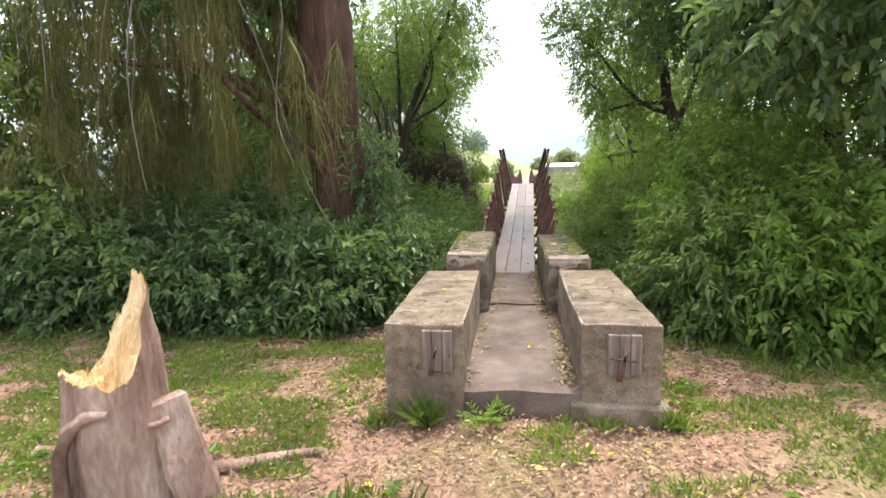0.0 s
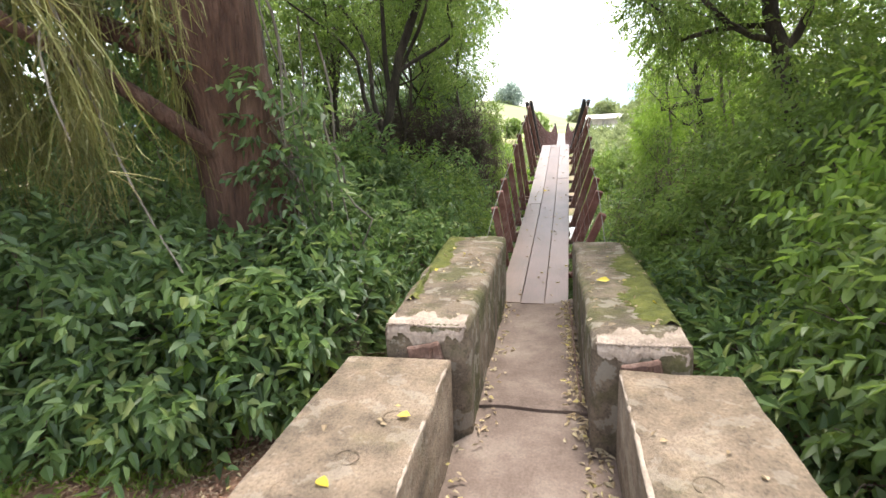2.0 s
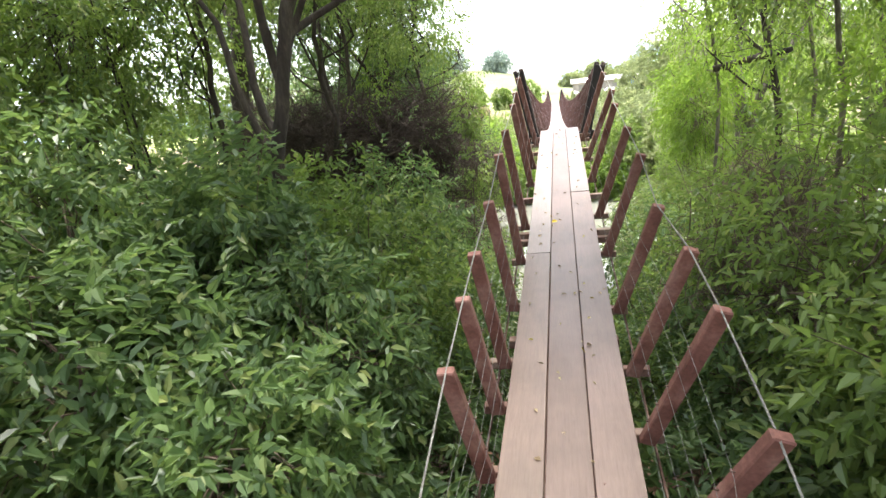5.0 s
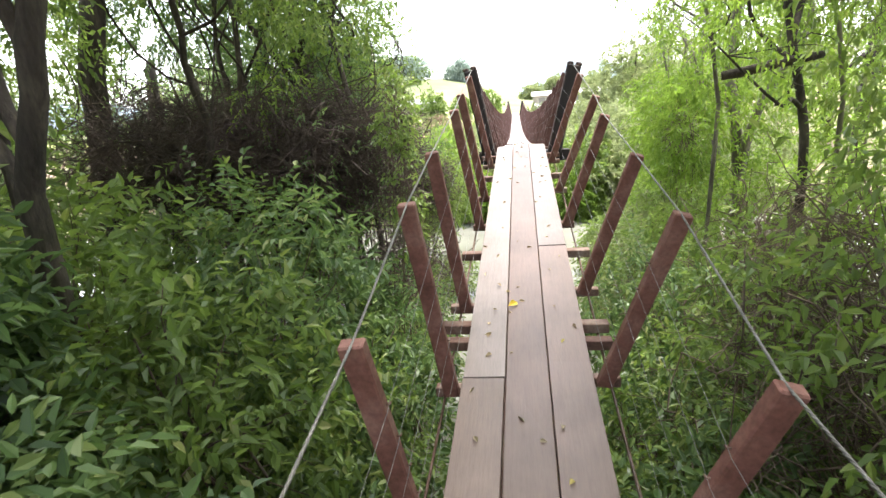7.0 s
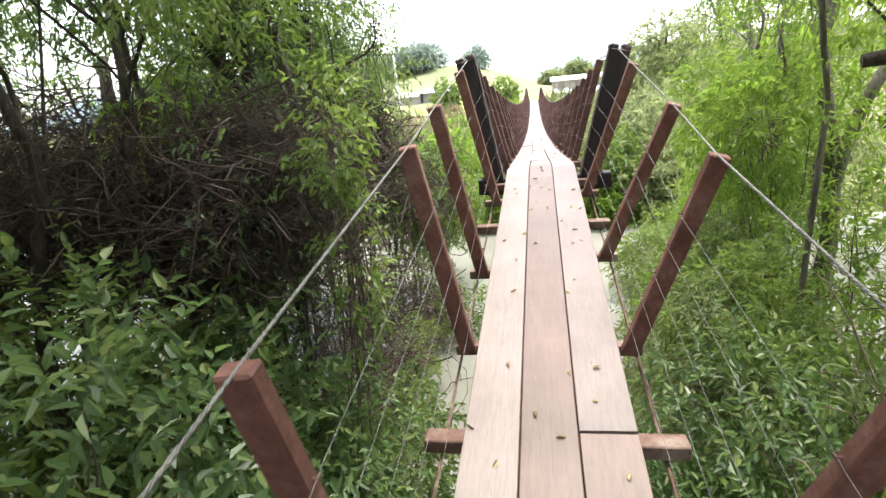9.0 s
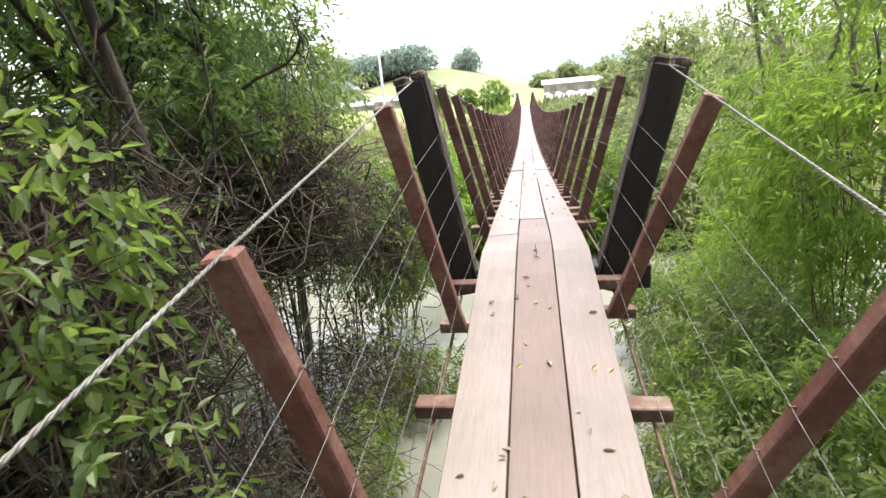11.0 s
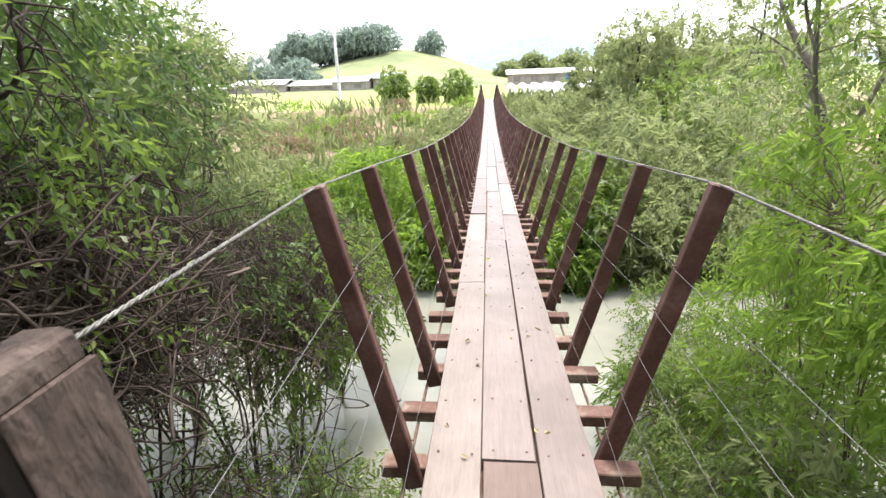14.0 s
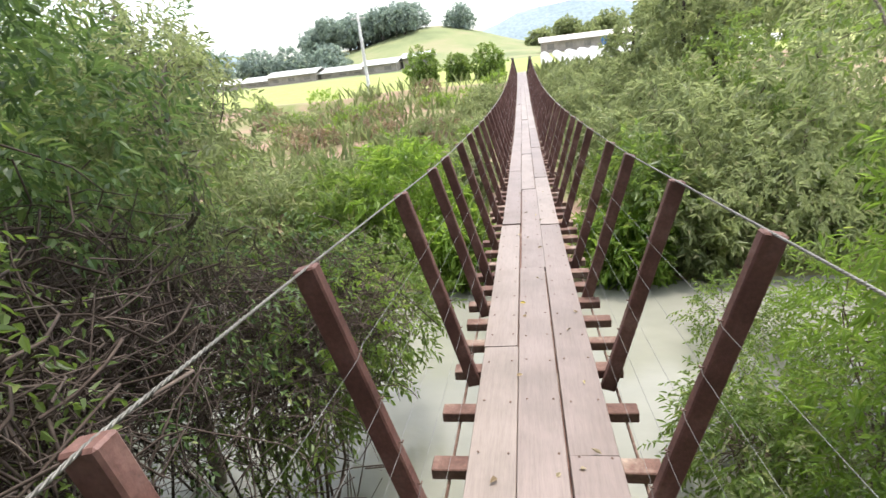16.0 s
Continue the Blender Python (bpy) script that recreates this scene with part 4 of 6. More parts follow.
def strands():
    """Olive strands that hang in curtains from the limbs of the old tree."""
    rng = rng_of(77)
    th = thing("hanging_strands", "olive-yellow hanging strands draped from the old tree's limbs", "hanging plant", kind="stuff")
    pieces = []
    for c in range(150):
        x, y = rng.uniform(-6.6, -1.75), rng.uniform(1.5, 3.6)
        if x > -2.3 and y > 2.6:
            continue
        low = 0.95 + 0.55 * abs(math.sin(1.7 * x + 0.6)) + rng.uniform(0, 1.7) * (rng.uniform() < 0.75)
        top = low + rng.uniform(0.7, 1.5)
        lean = rng.normal(0, 0.08, 2)
        for k in range(18):
            n = 7
            s = np.linspace(0, 1, n)
            bx, by = rng.normal(0, 0.11, 2)
            length = (top - low) * rng.uniform(0.5, 1.05)
            P = np.stack([x + (bx + lean[0]) * s ** 0.6 + 0.012 * np.sin(9 * s + rng.uniform(0, 6)), y + (by + lean[1]) * s ** 0.6 + 0.012 * np.cos(8 * s + rng.uniform(0, 6)), top - length * s + 0.05 * rng.normal()], -1)
            pieces.append(tube(P, np.linspace(0.0042, 0.0018, n), 3, False))
            for j in range(5):
                q = rng.integers(1, n - 1)
                e = P[q] + np.array([rng.normal(0, 0.075), rng.normal(0, 0.075), -rng.uniform(0.06, 0.2)])
                pieces.append(tube([P[q], (P[q] + e) / 2 + rng.normal(0, 0.012, 3), e], [0.0026, 0.0024, 0.0014], 3, False))
    part_q("strands", pieces, STRAND, th)
    vine = []
    for k in range(14):
        x = rng.uniform(-6.2, -3.0)
        vine.append(tube(wobbly((x, rng.uniform(1.6, 3), 4.6), (x + rng.normal(0, 0.5), rng.uniform(1.6, 3), rng.uniform(0.9, 2.2)), 12, 0.12, rng), np.linspace(0.014, 0.006, 12), 5, False))
    part_q("bare_vines", vine, BARK_GREY, th, smooth=True)


def tangle(name, label, blobs, count, seed, material, r=(0.004, 0.012), length=(0.7, 1.9), flat=0.6):
    """A thicket of bare bent vines."""
    rng = rng_of(seed)
    th = thing(name, label, "vine thicket", kind="stuff")
    B = np.asarray(blobs, float)
    pieces = []
    for k in range(count):
        b = B[rng.integers(len(B))]
        d = rng.normal(0, 1, 3)
        c = b[:3] + d / np.linalg.norm(d) * b[3:] * rng.uniform(0.2, 1.0)
        w = rng.normal(0, 1, 3) * (1, 1, flat)
        w *= rng.uniform(*length) / np.linalg.norm(w) / 2
        P = wobbly(c - w, c + w, 9, 0.2, rng)
        if not keep_clear(P).all() or (P[:, 2] < ground_z(P[:, 0], P[:, 1]) - 0.1).any():
            continue
        q = rng.uniform(*r)
        pieces.append(tube(P, np.linspace(q, q * 0.4, 9), 3, False))
    part_q("vines", pieces, material, th, smooth=True)
    return th


# -- the old tree, left of the bridge head
tree("old_tree", "large old tree with red-brown shaggy trunk forking low", [(-2.34, 3.85, 0, 0.52), (-2.34, 3.82, 0.7, 0.42), (-2.34, 3.7, 1.7, 0.4), (-2.32, 3.42, 3.2, 0.36), (-2.4, 3.25, 5.2, 0.24), (-2.5, 3.25, 6.6, 0.1)],
     [(0.28, (-4.1, 3.3, 4.6), 0.2), (0.5, (-4.9, 2.7, 3.2), 0.11), (0.6, (-1.5, 3.2, 6.0), 0.1), (0.55, (-5.6, 4.6, 5.4), 0.13), (0.35, (-3.8, 2.2, 3.4), 0.08)],
     [(-4.5, 4.0, 5.2, 2.4, 2.2, 1.3), (-2.4, 4.6, 6.4, 1.5, 2.0, 1.2), (-6.6, 4.6, 4.2, 1.6, 1.6, 1.6), (-3.2, 2.6, 4.6, 1.3, 1.0, 0.8)], 4200, 9, 0.13, 0.05, LEAF_DARK, BARK, 11, clump=0.8, gap=0.2)
strands()

# -- dark bushes along the near bank, left
for k, (x, y, h, rx) in enumerate((x, y + 0.28, h, rx) for x, y, h, rx in [(-1.55, 2.75, 0.95, 0.55), (-2.3, 2.3, 1.05, 0.75), (-3.2, 2.15, 1.15, 0.8), (-4.2, 2.05, 1.2, 0.85), (-5.3, 2.0, 1.45, 0.95), (-6.5, 1.9, 1.7, 1.0), (-8.0, 1.7, 2.0, 1.2), (-3.6, 3.4, 1.5, 1.0), (-5.4, 3.6, 1.9, 1.3)]):
    plant("bush", "dense dark green bush with large glossy leaves", "bush", (x, y + 0.1), [(x, y, h * 0.5, rx, 0.75, h * 0.56), (x + 0.2, y - 0.25, h * 0.3, rx * 0.8, 0.55, h * 0.38)], 860, 8, 0.115, 0.052, LEAF_MID if k == 6 else LEAF_DARK, TWIG, 100 + k, 6, group="bushes on the near bank", gap=0.2, droop=0.3, shell=0.4, clump=0.4)
plant("climbing_plant", "pale green creeper with broad leaves over the bushes", "climbing plant", (-6.6, 2.6), [(-6.4, 2.4, 2.6, 0.9, 0.6, 1.1), (-7.6, 2.6, 3.0, 1.2, 0.8, 1.4), (-4.9, 1.8, 1.55, 0.4, 0.3, 0.35)], 700, 7, 0.12, 0.065, LEAF_MID, TWIG, 121, 4, gap=0.15)
plant("weed_bush", "bright green young shrub with pointed leaves", "bush", (-1.7, 2.5), [(-1.7, 2.45, 0.42, 0.22, 0.2, 0.3)], 55, 8, 0.13, 0.05, LEAF_LIGHT, TWIG, 122, 4, gap=0.0, group="bushes on the near bank")
plant("climbing_plant", "leafy creeper hanging down beside the old trunk", "climbing plant", (-1.95, 3.7), [(-1.72, 3.55, 1.0, 0.2, 0.25, 1.0), (-1.8, 3.35, 1.7, 0.24, 0.25, 0.6), (-2.0, 3.35, 0.6, 0.35, 0.25, 0.5), (-3.0, 3.4, 2.8, 0.5, 0.3, 0.7)], 330, 7, 0.10, 0.048, LEAF_DARK, BARK_GREY, 123, 5, stem_r=0.012, gap=0.05, droop=0.5)



def lianas():
    """Thin bare vines looped down the side of the old trunk."""
    rng = rng_of(131)
    for k in range(9):
        x = -1.95 + 0.06 * k
        top = (x - 0.1 + rng.normal(0, 0.1), 3.5 + rng.uniform(-0.1, 0.4), rng.uniform(1.9, 3.4))
        mid = (x + rng.normal(0.1, 0.12), 3.6 + rng.uniform(-0.2, 0.3), rng.uniform(0.7, 1.3))
        low = (x + rng.normal(0, 0.2), 3.7 + rng.uniform(-0.2, 0.4), -0.1)
        P = np.concatenate([wobbly(top, mid, 9, 0.08, rng)[:-1], wobbly(mid, low, 7, 0.08, rng)])
        th = thing("hanging_vine", "thin pale woody vine hanging beside the old trunk", "vine", "vines by the old trunk")
        part_q("stem", [tube(P, np.linspace(0.011, 0.006, len(P)) * rng.uniform(0.6, 1.2), 6)], BARK_GREY, th, smooth=True)


lianas()

# -- the slope under the bridge, left
for k, (x, y, top, rx) in enumerate([(-1.75, 5.6, 0.75, 0.7), (-2.9, 5.9, 1.2, 0.9), (-1.8, 6.9, 0.95, 0.75), (-3.0, 7.4, 1.35, 1.0), (-1.9, 8.3, 1.15, 0.8), (-3.2, 9.0, 1.5, 1.0), (-2.0, 9.7, 1.25, 0.8), (-4.6, 8.0, 1.9, 1.3), (-4.4, 10.4, 1.3, 1.2), (-2.3, 11.2, 0.75, 0.9), (-5.8, 6.2, 3.0, 1.5), (-4.4, 5.4, 2.6, 1.2), (-6.6, 8.4, 3.0, 1.6), (-5.6, 9.6, 1.6, 1.5), (-3.0, 10.8, 1.2, 0.9), (-2.75, 7.6, 1.75, 0.55), (-3.7, 6.8, 2.2, 0.7)]):
    g = float(ground_z(x, y))
    h = top - g
    plant("bush", "leafy green bush on the shaded slope beneath the bridge", "bush", (x, y), [(x, y, g + h * 0.62, rx, rx * 0.9, h * 0.42), (x - 0.2, y + 0.2, g + h * 0.35, rx * 0.9, rx * 0.9, h * 0.35)], 1000, 8, 0.125 if k % 2 else 0.1, 0.052 if k % 2 else 0.042, ((LEAF_DARK, LEAF_DARK, LEAF_DARK) if y < 8.2 else (LEAF_DARK, LEAF_MID, LEAF_MID))[k % 3], TWIG, 200 + k, 7, group="bushes on the slope", gap=0.3, droop=0.3, clump=0.42)

for k, (x, y, top, rx) in enumerate([(-1.35, 3.5, 0.45, 0.4), (-1.45, 4.5, 0.4, 0.5), (-1.3, 5.1, 0.1, 0.45), (1.5, 3.3, 0.4, 0.4), (1.6, 4.3, 0.45, 0.5), (1.45, 5.2, 0.05, 0.45), (1.55, 2.6, 0.35, 0.35), (-1.4, 6.1, -0.1, 0.4), (1.5, 6.4, 0.0, 0.5), (-1.45, 7.6, -0.3, 0.5), (1.5, 7.8, 0.0, 0.5), (1.5, 9.2, -0.2, 0.5), (-1.5, 9.0, -0.2, 0.5), (0.9, 6.9, -0.45, 0.6), (-0.9, 7.0, -0.45, 0.6), (0.95, 8.6, -0.4, 0.65), (-0.9, 8.4, -0.4, 0.65), (1.0, 10.2, -0.4, 0.65), (-0.9, 10.0, -0.4, 0.65), (1.1, 11.6, -0.5, 0.6), (0.8, 5.6, -0.45, 0.5), (-0.8, 5.7, -0.45, 0.5)]):
    g = float(ground_z(x, y))
    h = top - g
    plant("low_shrub", "low shady shrub close under the bridge", "bush", (x, y), [(x, y, g + h * 0.5, rx, rx, h * 0.55)], 230, 8, 0.11, 0.046, LEAF_DARK, TWIG, 220 + k, 4, stem_r=0.012, twigs=25, group="low shrubs under the bridge", gap=0.12, droop=0.35)

# -- trees, left
# the last two crown blobs are added high overhead to shade the deck
tree("slim_tree", "slim dark many-stemmed tree leaning over the slope", [(-2.9, 8.6, 0, 0.09), (-2.85, 8.6, 1.5, 0.075), (-2.45, 8.7, 3.1, 0.07), (-1.3, 8.9, 5.6, 0.045)],
     [(0.4, (-4.2, 9.0, 5.2), 0.05), (0.5, (-2.6, 8.5, 5.6), 0.05), (0.6, (-1.3, 9.6, 4.3), 0.04), (0.35, (-4.8, 8.4, 4.4), 0.045), (0.7, (-2.4, 10.2, 6.0), 0.04), (0.55, (-1.5, 8.3, 5.2), 0.04)],
     [(-3.0, 9.8, 4.5, 1.4, 1.7, 1.1), (-1.9, 9.6, 4.5, 0.9, 1.4, 1.1), (-1.9, 8.2, 4.9, 0.9, 1.0, 0.8), (-1.1, 9.8, 4.7, 0.6, 1.2, 0.5), (-2.6, 12.2, 4.4, 1.3, 1.2, 0.9), (-2.0, 11.6, 3.3, 0.7, 0.9, 0.7), (-0.6, 9.2, 6.3, 1.2, 1.2, 0.45), (-1.4, 8.6, 5.8, 1.0, 1.2, 0.7), (-4.4, 8.6, 4.2, 1.2, 1.2, 1.2), (-5.4, 9.2, 3.4, 1.2, 1.2, 1.2), (0.1, 7.6, 6.7, 1.4, 1.7, 0.5), (0.2, 9.8, 6.8, 1.3, 1.4, 0.5)], 6800, 9, 0.075, 0.032, LEAF_MID, BARK_DARK, 31, gap=0.3, clump=0.5)
tree("slim_tree", "slim leaning tree with a pale bare patch of bark", [(-3.7, 14.4, 0, 0.14), (-3.7, 14.2, 0.4, 0.12), (-3.2, 14.1, 1.6, 0.10), (-3.3, 14.3, 2.6, 0.10), (-3.7, 14.6, 4.6, 0.06)],
     [(0.55, (-4.9, 14.6, 4.6), 0.05), (0.6, (-2.6, 15.3, 4.0), 0.04), (0.7, (-3.0, 13.2, 4.8), 0.04), (0.35, (-5.2, 13.6, 2.6), 0.05)],
     [(-4.0, 14.8, 4.6, 1.5, 1.6, 1.1), (-3.1, 15.8, 3.6, 0.9, 1.3, 0.9), (-5.8, 15.2, 4.2, 1.4, 2.0, 1.2), (-3.6, 17.4, 2.6, 0.9, 1.2, 0.9), (-5.4, 18.0, 2.6, 1.5, 1.8, 1.2), (-3.3, 14.6, 2.4, 0.9, 1.2, 0.9), (-4.6, 15.6, 1.6, 1.3, 1.6, 1.2)], 3900, 9, 0.11, 0.042, LEAF_DARK, BARK_DARK, 32, gap=0.1, clump=0.7)
tree("slim_tree", "grey-green tree at the water with thin leafy crown", [(-6.2, 20.6, 0, 0.12), (-6.2, 20.8, 0.6, 0.1), (-6.0, 21.2, 2.4, 0.07), (-5.6, 21.4, 3.8, 0.03)],
     [(0.5, (-4.8, 21.6, 2.8), 0.04), (0.5, (-7.4, 21.2, 3.6), 0.04), (0.6, (-6.2, 22.2, 4.2), 0.03)],
     [(-5.7, 21.3, 2.9, 1.2, 1.2, 1.2), (-6.6, 21.0, 1.2, 1.5, 1.3, 1.4), (-8.4, 21.4, 2.8, 1.6, 1.5, 1.8)], 1500, 8, 0.12, 0.042, LEAF_DARK, BARK_GREY, 33, gap=0.12, clump=0.7)
plant("bush", "bright fresh green shrub leaning from the thicket", "bush", (-3.2, 15.0), [(-3.4, 14.4, 2.6, 0.6, 0.7, 0.45), (-3.1, 15.6, 2.3, 0.5, 0.6, 0.4), (-3.0, 12.2, 2.2, 0.35, 0.5, 0.35)], 180, 9, 0.10, 0.032, LEAF_LIGHT, TWIG, 240, 4, gap=0.1, droop=0.45)

for k, (x, y, z, rx, ry, rz, leaf) in enumerate([(3.0, 17.6, 1.3, 0.7, 0.9, 1.0, LEAF_LIGHT), (2.9, 16.1, 1.2, 0.6, 0.7, 1.0, LEAF_LIGHT), (2.6, 16.4, -0.9, 0.7, 0.9, 0.8, LEAF_PALE), (3.3, 18.6, -1.0, 0.9, 1.1, 0.9, LEAF_LIGHT), (2.2, 19.3, -1.7, 0.7, 0.9, 0.5, LEAF_MID), (3.9, 20.0, -0.8, 1.1, 1.3, 1.1, LEAF_LIGHT), (2.1, 14.6, -0.9, 0.6, 0.8, 0.8, LEAF_MID)]):
    plant("riverside_shrub", "light green riverside shrub with long narrow leaves", "bush", (x + 0.4, y), [(x, y, z, rx, ry, rz)], 320, 8, 0.14, 0.036, leaf, TWIG, 280 + k, 6, stem_r=0.016, group="riverside shrubs", gap=0.25, droop=0.45)
for k, (x, y, z, rx, ry, rz, leaf) in enumerate([(-2.6, 19.0, -0.2, 0.8, 1.5, 0.9, LEAF_MID), (-2.4, 20.6, -0.5, 0.9, 1.3, 1.0, LEAF_MID)]):
    plant("riverside_shrub", "leafy shrub drooping over the river", "bush", (x - 0.5, y), [(x, y, z, rx, ry, rz)], 420, 8, 0.13, 0.036, leaf, TWIG, 290 + k, 5, stem_r=0.025, group="riverside shrubs", gap=0.15, droop=0.5)

for k, (x, y, dx, top) in enumerate([(-2.7, 13.2, 0.5, 4.4), (-3.1, 12.2, -0.5, 4.6), (-2.5, 14.8, -0.6, 3.6), (-3.5, 11.0, 0.4, 4.8), (-4.0, 9.6, -0.3, 5.0), (-4.6, 13.6, 0.4, 4.6)]):
    tree("slim_tree", "thin dark crooked tree in the vine thicket", [(x, y, 0, 0.055), (x + 0.1 * dx, y, 0.4, 0.05), (x + 0.7 * dx, y + 0.15, 1.8, 0.042), (x + 0.4 * dx, y + 0.1, 3.0, 0.032), (x + dx, y + 0.3, top, 0.014)],
         [(0.55, (x - 0.8 * dx, y + 0.3, top - 0.6), 0.022), (0.7, (x + 1.4 * dx, y - 0.3, top - 0.3), 0.018), (0.45, (x + 1.2 * dx, y + 0.5, top - 1.4), 0.016), (0.6, (x - 0.3, y - 0.6, top - 0.9), 0.014)],
         [(x + dx, y, top - 0.2, 0.8, 0.9, 0.6), (x - 0.4 * dx, y + 0.2, top - 0.9, 0.7, 0.8, 0.6)], 260, 8, 0.07, 0.03, LEAF_MID, BARK_DARK, 440 + k, group="thin trees in the thicket", gap=0.35, clump=0.5)

for k, (x, y, top, r) in enumerate([(1.3, 9.6, 0.2, 0.6), (1.5, 10.8, 0.3, 0.6), (1.35, 12.0, 0.1, 0.6), (1.5, 13.4, -0.1, 0.6), (1.6, 14.6, -0.6, 0.6), (2.1, 16.0, -0.8, 0.7), (2.4, 17.4, -0.7, 0.8), (1.5, 15.6, -1.5, 0.6), (-1.3, 9.4, 0.1, 0.6), (-1.5, 10.6, 0.2, 0.6), (-1.4, 11.7, -0.1, 0.5), (-1.5, 12.7, -0.9, 0.5), (-2.6, 12.4, -0.3, 0.7), (-2.4, 15.6, -1.3, 0.6), (-1.7, 17.6, -1.6, 0.6), (0.3, 9.0, -0.7, 0.7), (0.2, 10.6, -0.8, 0.7), (0.6, 12.0, -1.1, 0.6), (2.5, 14.0, 0.2, 0.7), (2.9, 19.0, -0.9, 0.9), (2.7, 15.4, 0.4, 0.7), (2.9, 16.8, 0.3, 0.8), (3.6, 18.2, 0.4, 0.9), (2.1, 17.9, -1.4, 0.7), (2.7, 20.4, -1.3, 0.8), (4.4, 21.6, -0.6, 1.0), (3.3, 22.6, -1.4, 0.9), (-2.2, 14.4, -0.9, 0.6), (-2.5, 17.2, -0.8, 0.7)]):
    g = max(float(ground_z(x, y)), -2.55)
    h = top - g
    plant("riverside_shrub", "thin-stemmed green shrub at the water's edge", "bush", (x, y), [(x, y, g + h * 0.7, r, r, h * 0.34), (x, y, g + h * 0.35, r * 0.7, r * 0.7, h * 0.3)], 300, 8, 0.085, 0.032, (LEAF_MID, LEAF_LIGHT if y > 13 else LEAF_DARK, LEAF_MID if y > 13 else LEAF_DARK, LEAF_PALE if y > 13 else LEAF_MID)[k % 4], TWIG, 800 + k, 8, stem_r=0.012, twigs=30, group="riverside shrubs", gap=0.2, droop=0.35)

# -- thickets of bare vines, left
tangle("vine_thicket", "dark brown tangle of bare vines over the bank", [(-4.0, 12.0, 1.55, 1.5, 1.6, 0.8), (-3.4, 13.2, 1.2, 1.0, 1.5, 1.0), (-2.4, 12.3, 1.3, 0.8, 1.0, 0.9)], 5200, 51, VINE_DARK, (0.002, 0.008), (0.5, 1.8))
tangle("vine_thicket", "grey-brown tangle of bare vines above the water", [(-3.5, 16.8, 0.8, 1.4, 2.2, 0.8), (-4.6, 18.6, 0.5, 1.8, 2.4, 1.0), (-2.6, 19.0, 0.1, 1.0, 1.8, 0.9)], 3200, 52, VINE_DARK, (0.0025, 0.009), (0.5, 1.7))
tangle("vine_thicket", "dark matted vines hanging over the water behind the tower", [(-2.7, 15.3, 1.4, 0.8, 1.0, 0.8), (-3.4, 16.2, 1.6, 1.0, 1.2, 0.7)], 1700, 54, VINE_DARK, (0.003, 0.012), (0.5, 1.6))
tangle("drooping_twigs", "thin bare twigs drooping to the river", [(-2.2, 13.6, -0.9, 1.1, 1.6, 1.1), (-2.4, 16.2, -1.3, 1.1, 2.2, 1.0), (-3.6, 14.6, -1.2, 1.2, 2.0, 1.0)], 800, 53, VINE_DARK, (0.002, 0.011), (0.5, 1.7), 1.0)
for k, (x, y, z, rx, ry, rz) in enumerate([(-2.4, 12.3, 1.4, 0.8, 0.9, 0.8), (-5.2, 9.0, 3.4, 1.3, 1.3, 1.0), (-2.8, 15.4, 1.6, 0.8, 0.9, 0.8), (-3.6, 17.0, 0.4, 1.4, 2.2, 0.8), (-3.2, 18.4, 0.9, 1.2, 1.6, 0.6), (-3.1, 13.6, 0.6, 0.7, 1.1, 0.8), (-4.4, 12.6, 0.4, 1.2, 1.6, 1.0), (-5.6, 11.6, 0.9, 1.2, 1.6, 1.2), (-5.6, 14.6, -0.4, 1.3, 1.6, 1.3), (-4.8, 19.4, 0.6, 1.5, 1.8, 1.0)]):
    plant("bush", "sparse leafy growth woven through bare vines", "bush", (x, y), [(x, y, z, rx, ry, rz)], 330, 7, 0.075, 0.032, (LEAF_DARK, LEAF_MID)[k % 3 == 2], BARK_DARK, 260 + k, 5, stem_r=0.022, group="growth in the thicket", gap=0.28, droop=0.5)

tangle("vine_thicket", "dry brown twigs and vines on the shaded slope", [(1.9, 9.0, -0.1, 0.8, 1.8, 0.8), (2.6, 10.6, 0.2, 0.9, 1.6, 0.9)], 900, 55, TWIG, (0.002, 0.008), (0.4, 1.4), 1.2)

# -- near bank, right
for k, (x, y, h, rx, leaf) in enumerate([(2.05, 2.2, 1.25, 0.55, LEAF_MID), (2.75, 1.75, 1.45, 0.7, LEAF_LIGHT), (3.6, 1.4, 1.7, 0.8, LEAF_LIGHT), (4.6, 1.2, 2.2, 1.0, LEAF_LIGHT), (2.5, 3.0, 2.0, 0.8, LEAF_LIGHT), (3.7, 2.8, 2.4, 1.1, LEAF_MID), (5.6, 1.6, 2.8, 1.3, LEAF_DARK)]):
    plant("bush", "lush green bush with pointed drooping leaves", "bush", (x, y + 0.15), [(x, y, h * 0.52, rx, 0.7, h * 0.56), (x + 0.1, y - 0.2, h * 0.3, rx * 0.85, 0.6, h * 0.36)], 860, 9, 0.098, 0.042, leaf, TWIG, 300 + k, 6, group="bushes on the near bank", gap=0.18, droop=0.55, shell=0.4, clump=0.4)
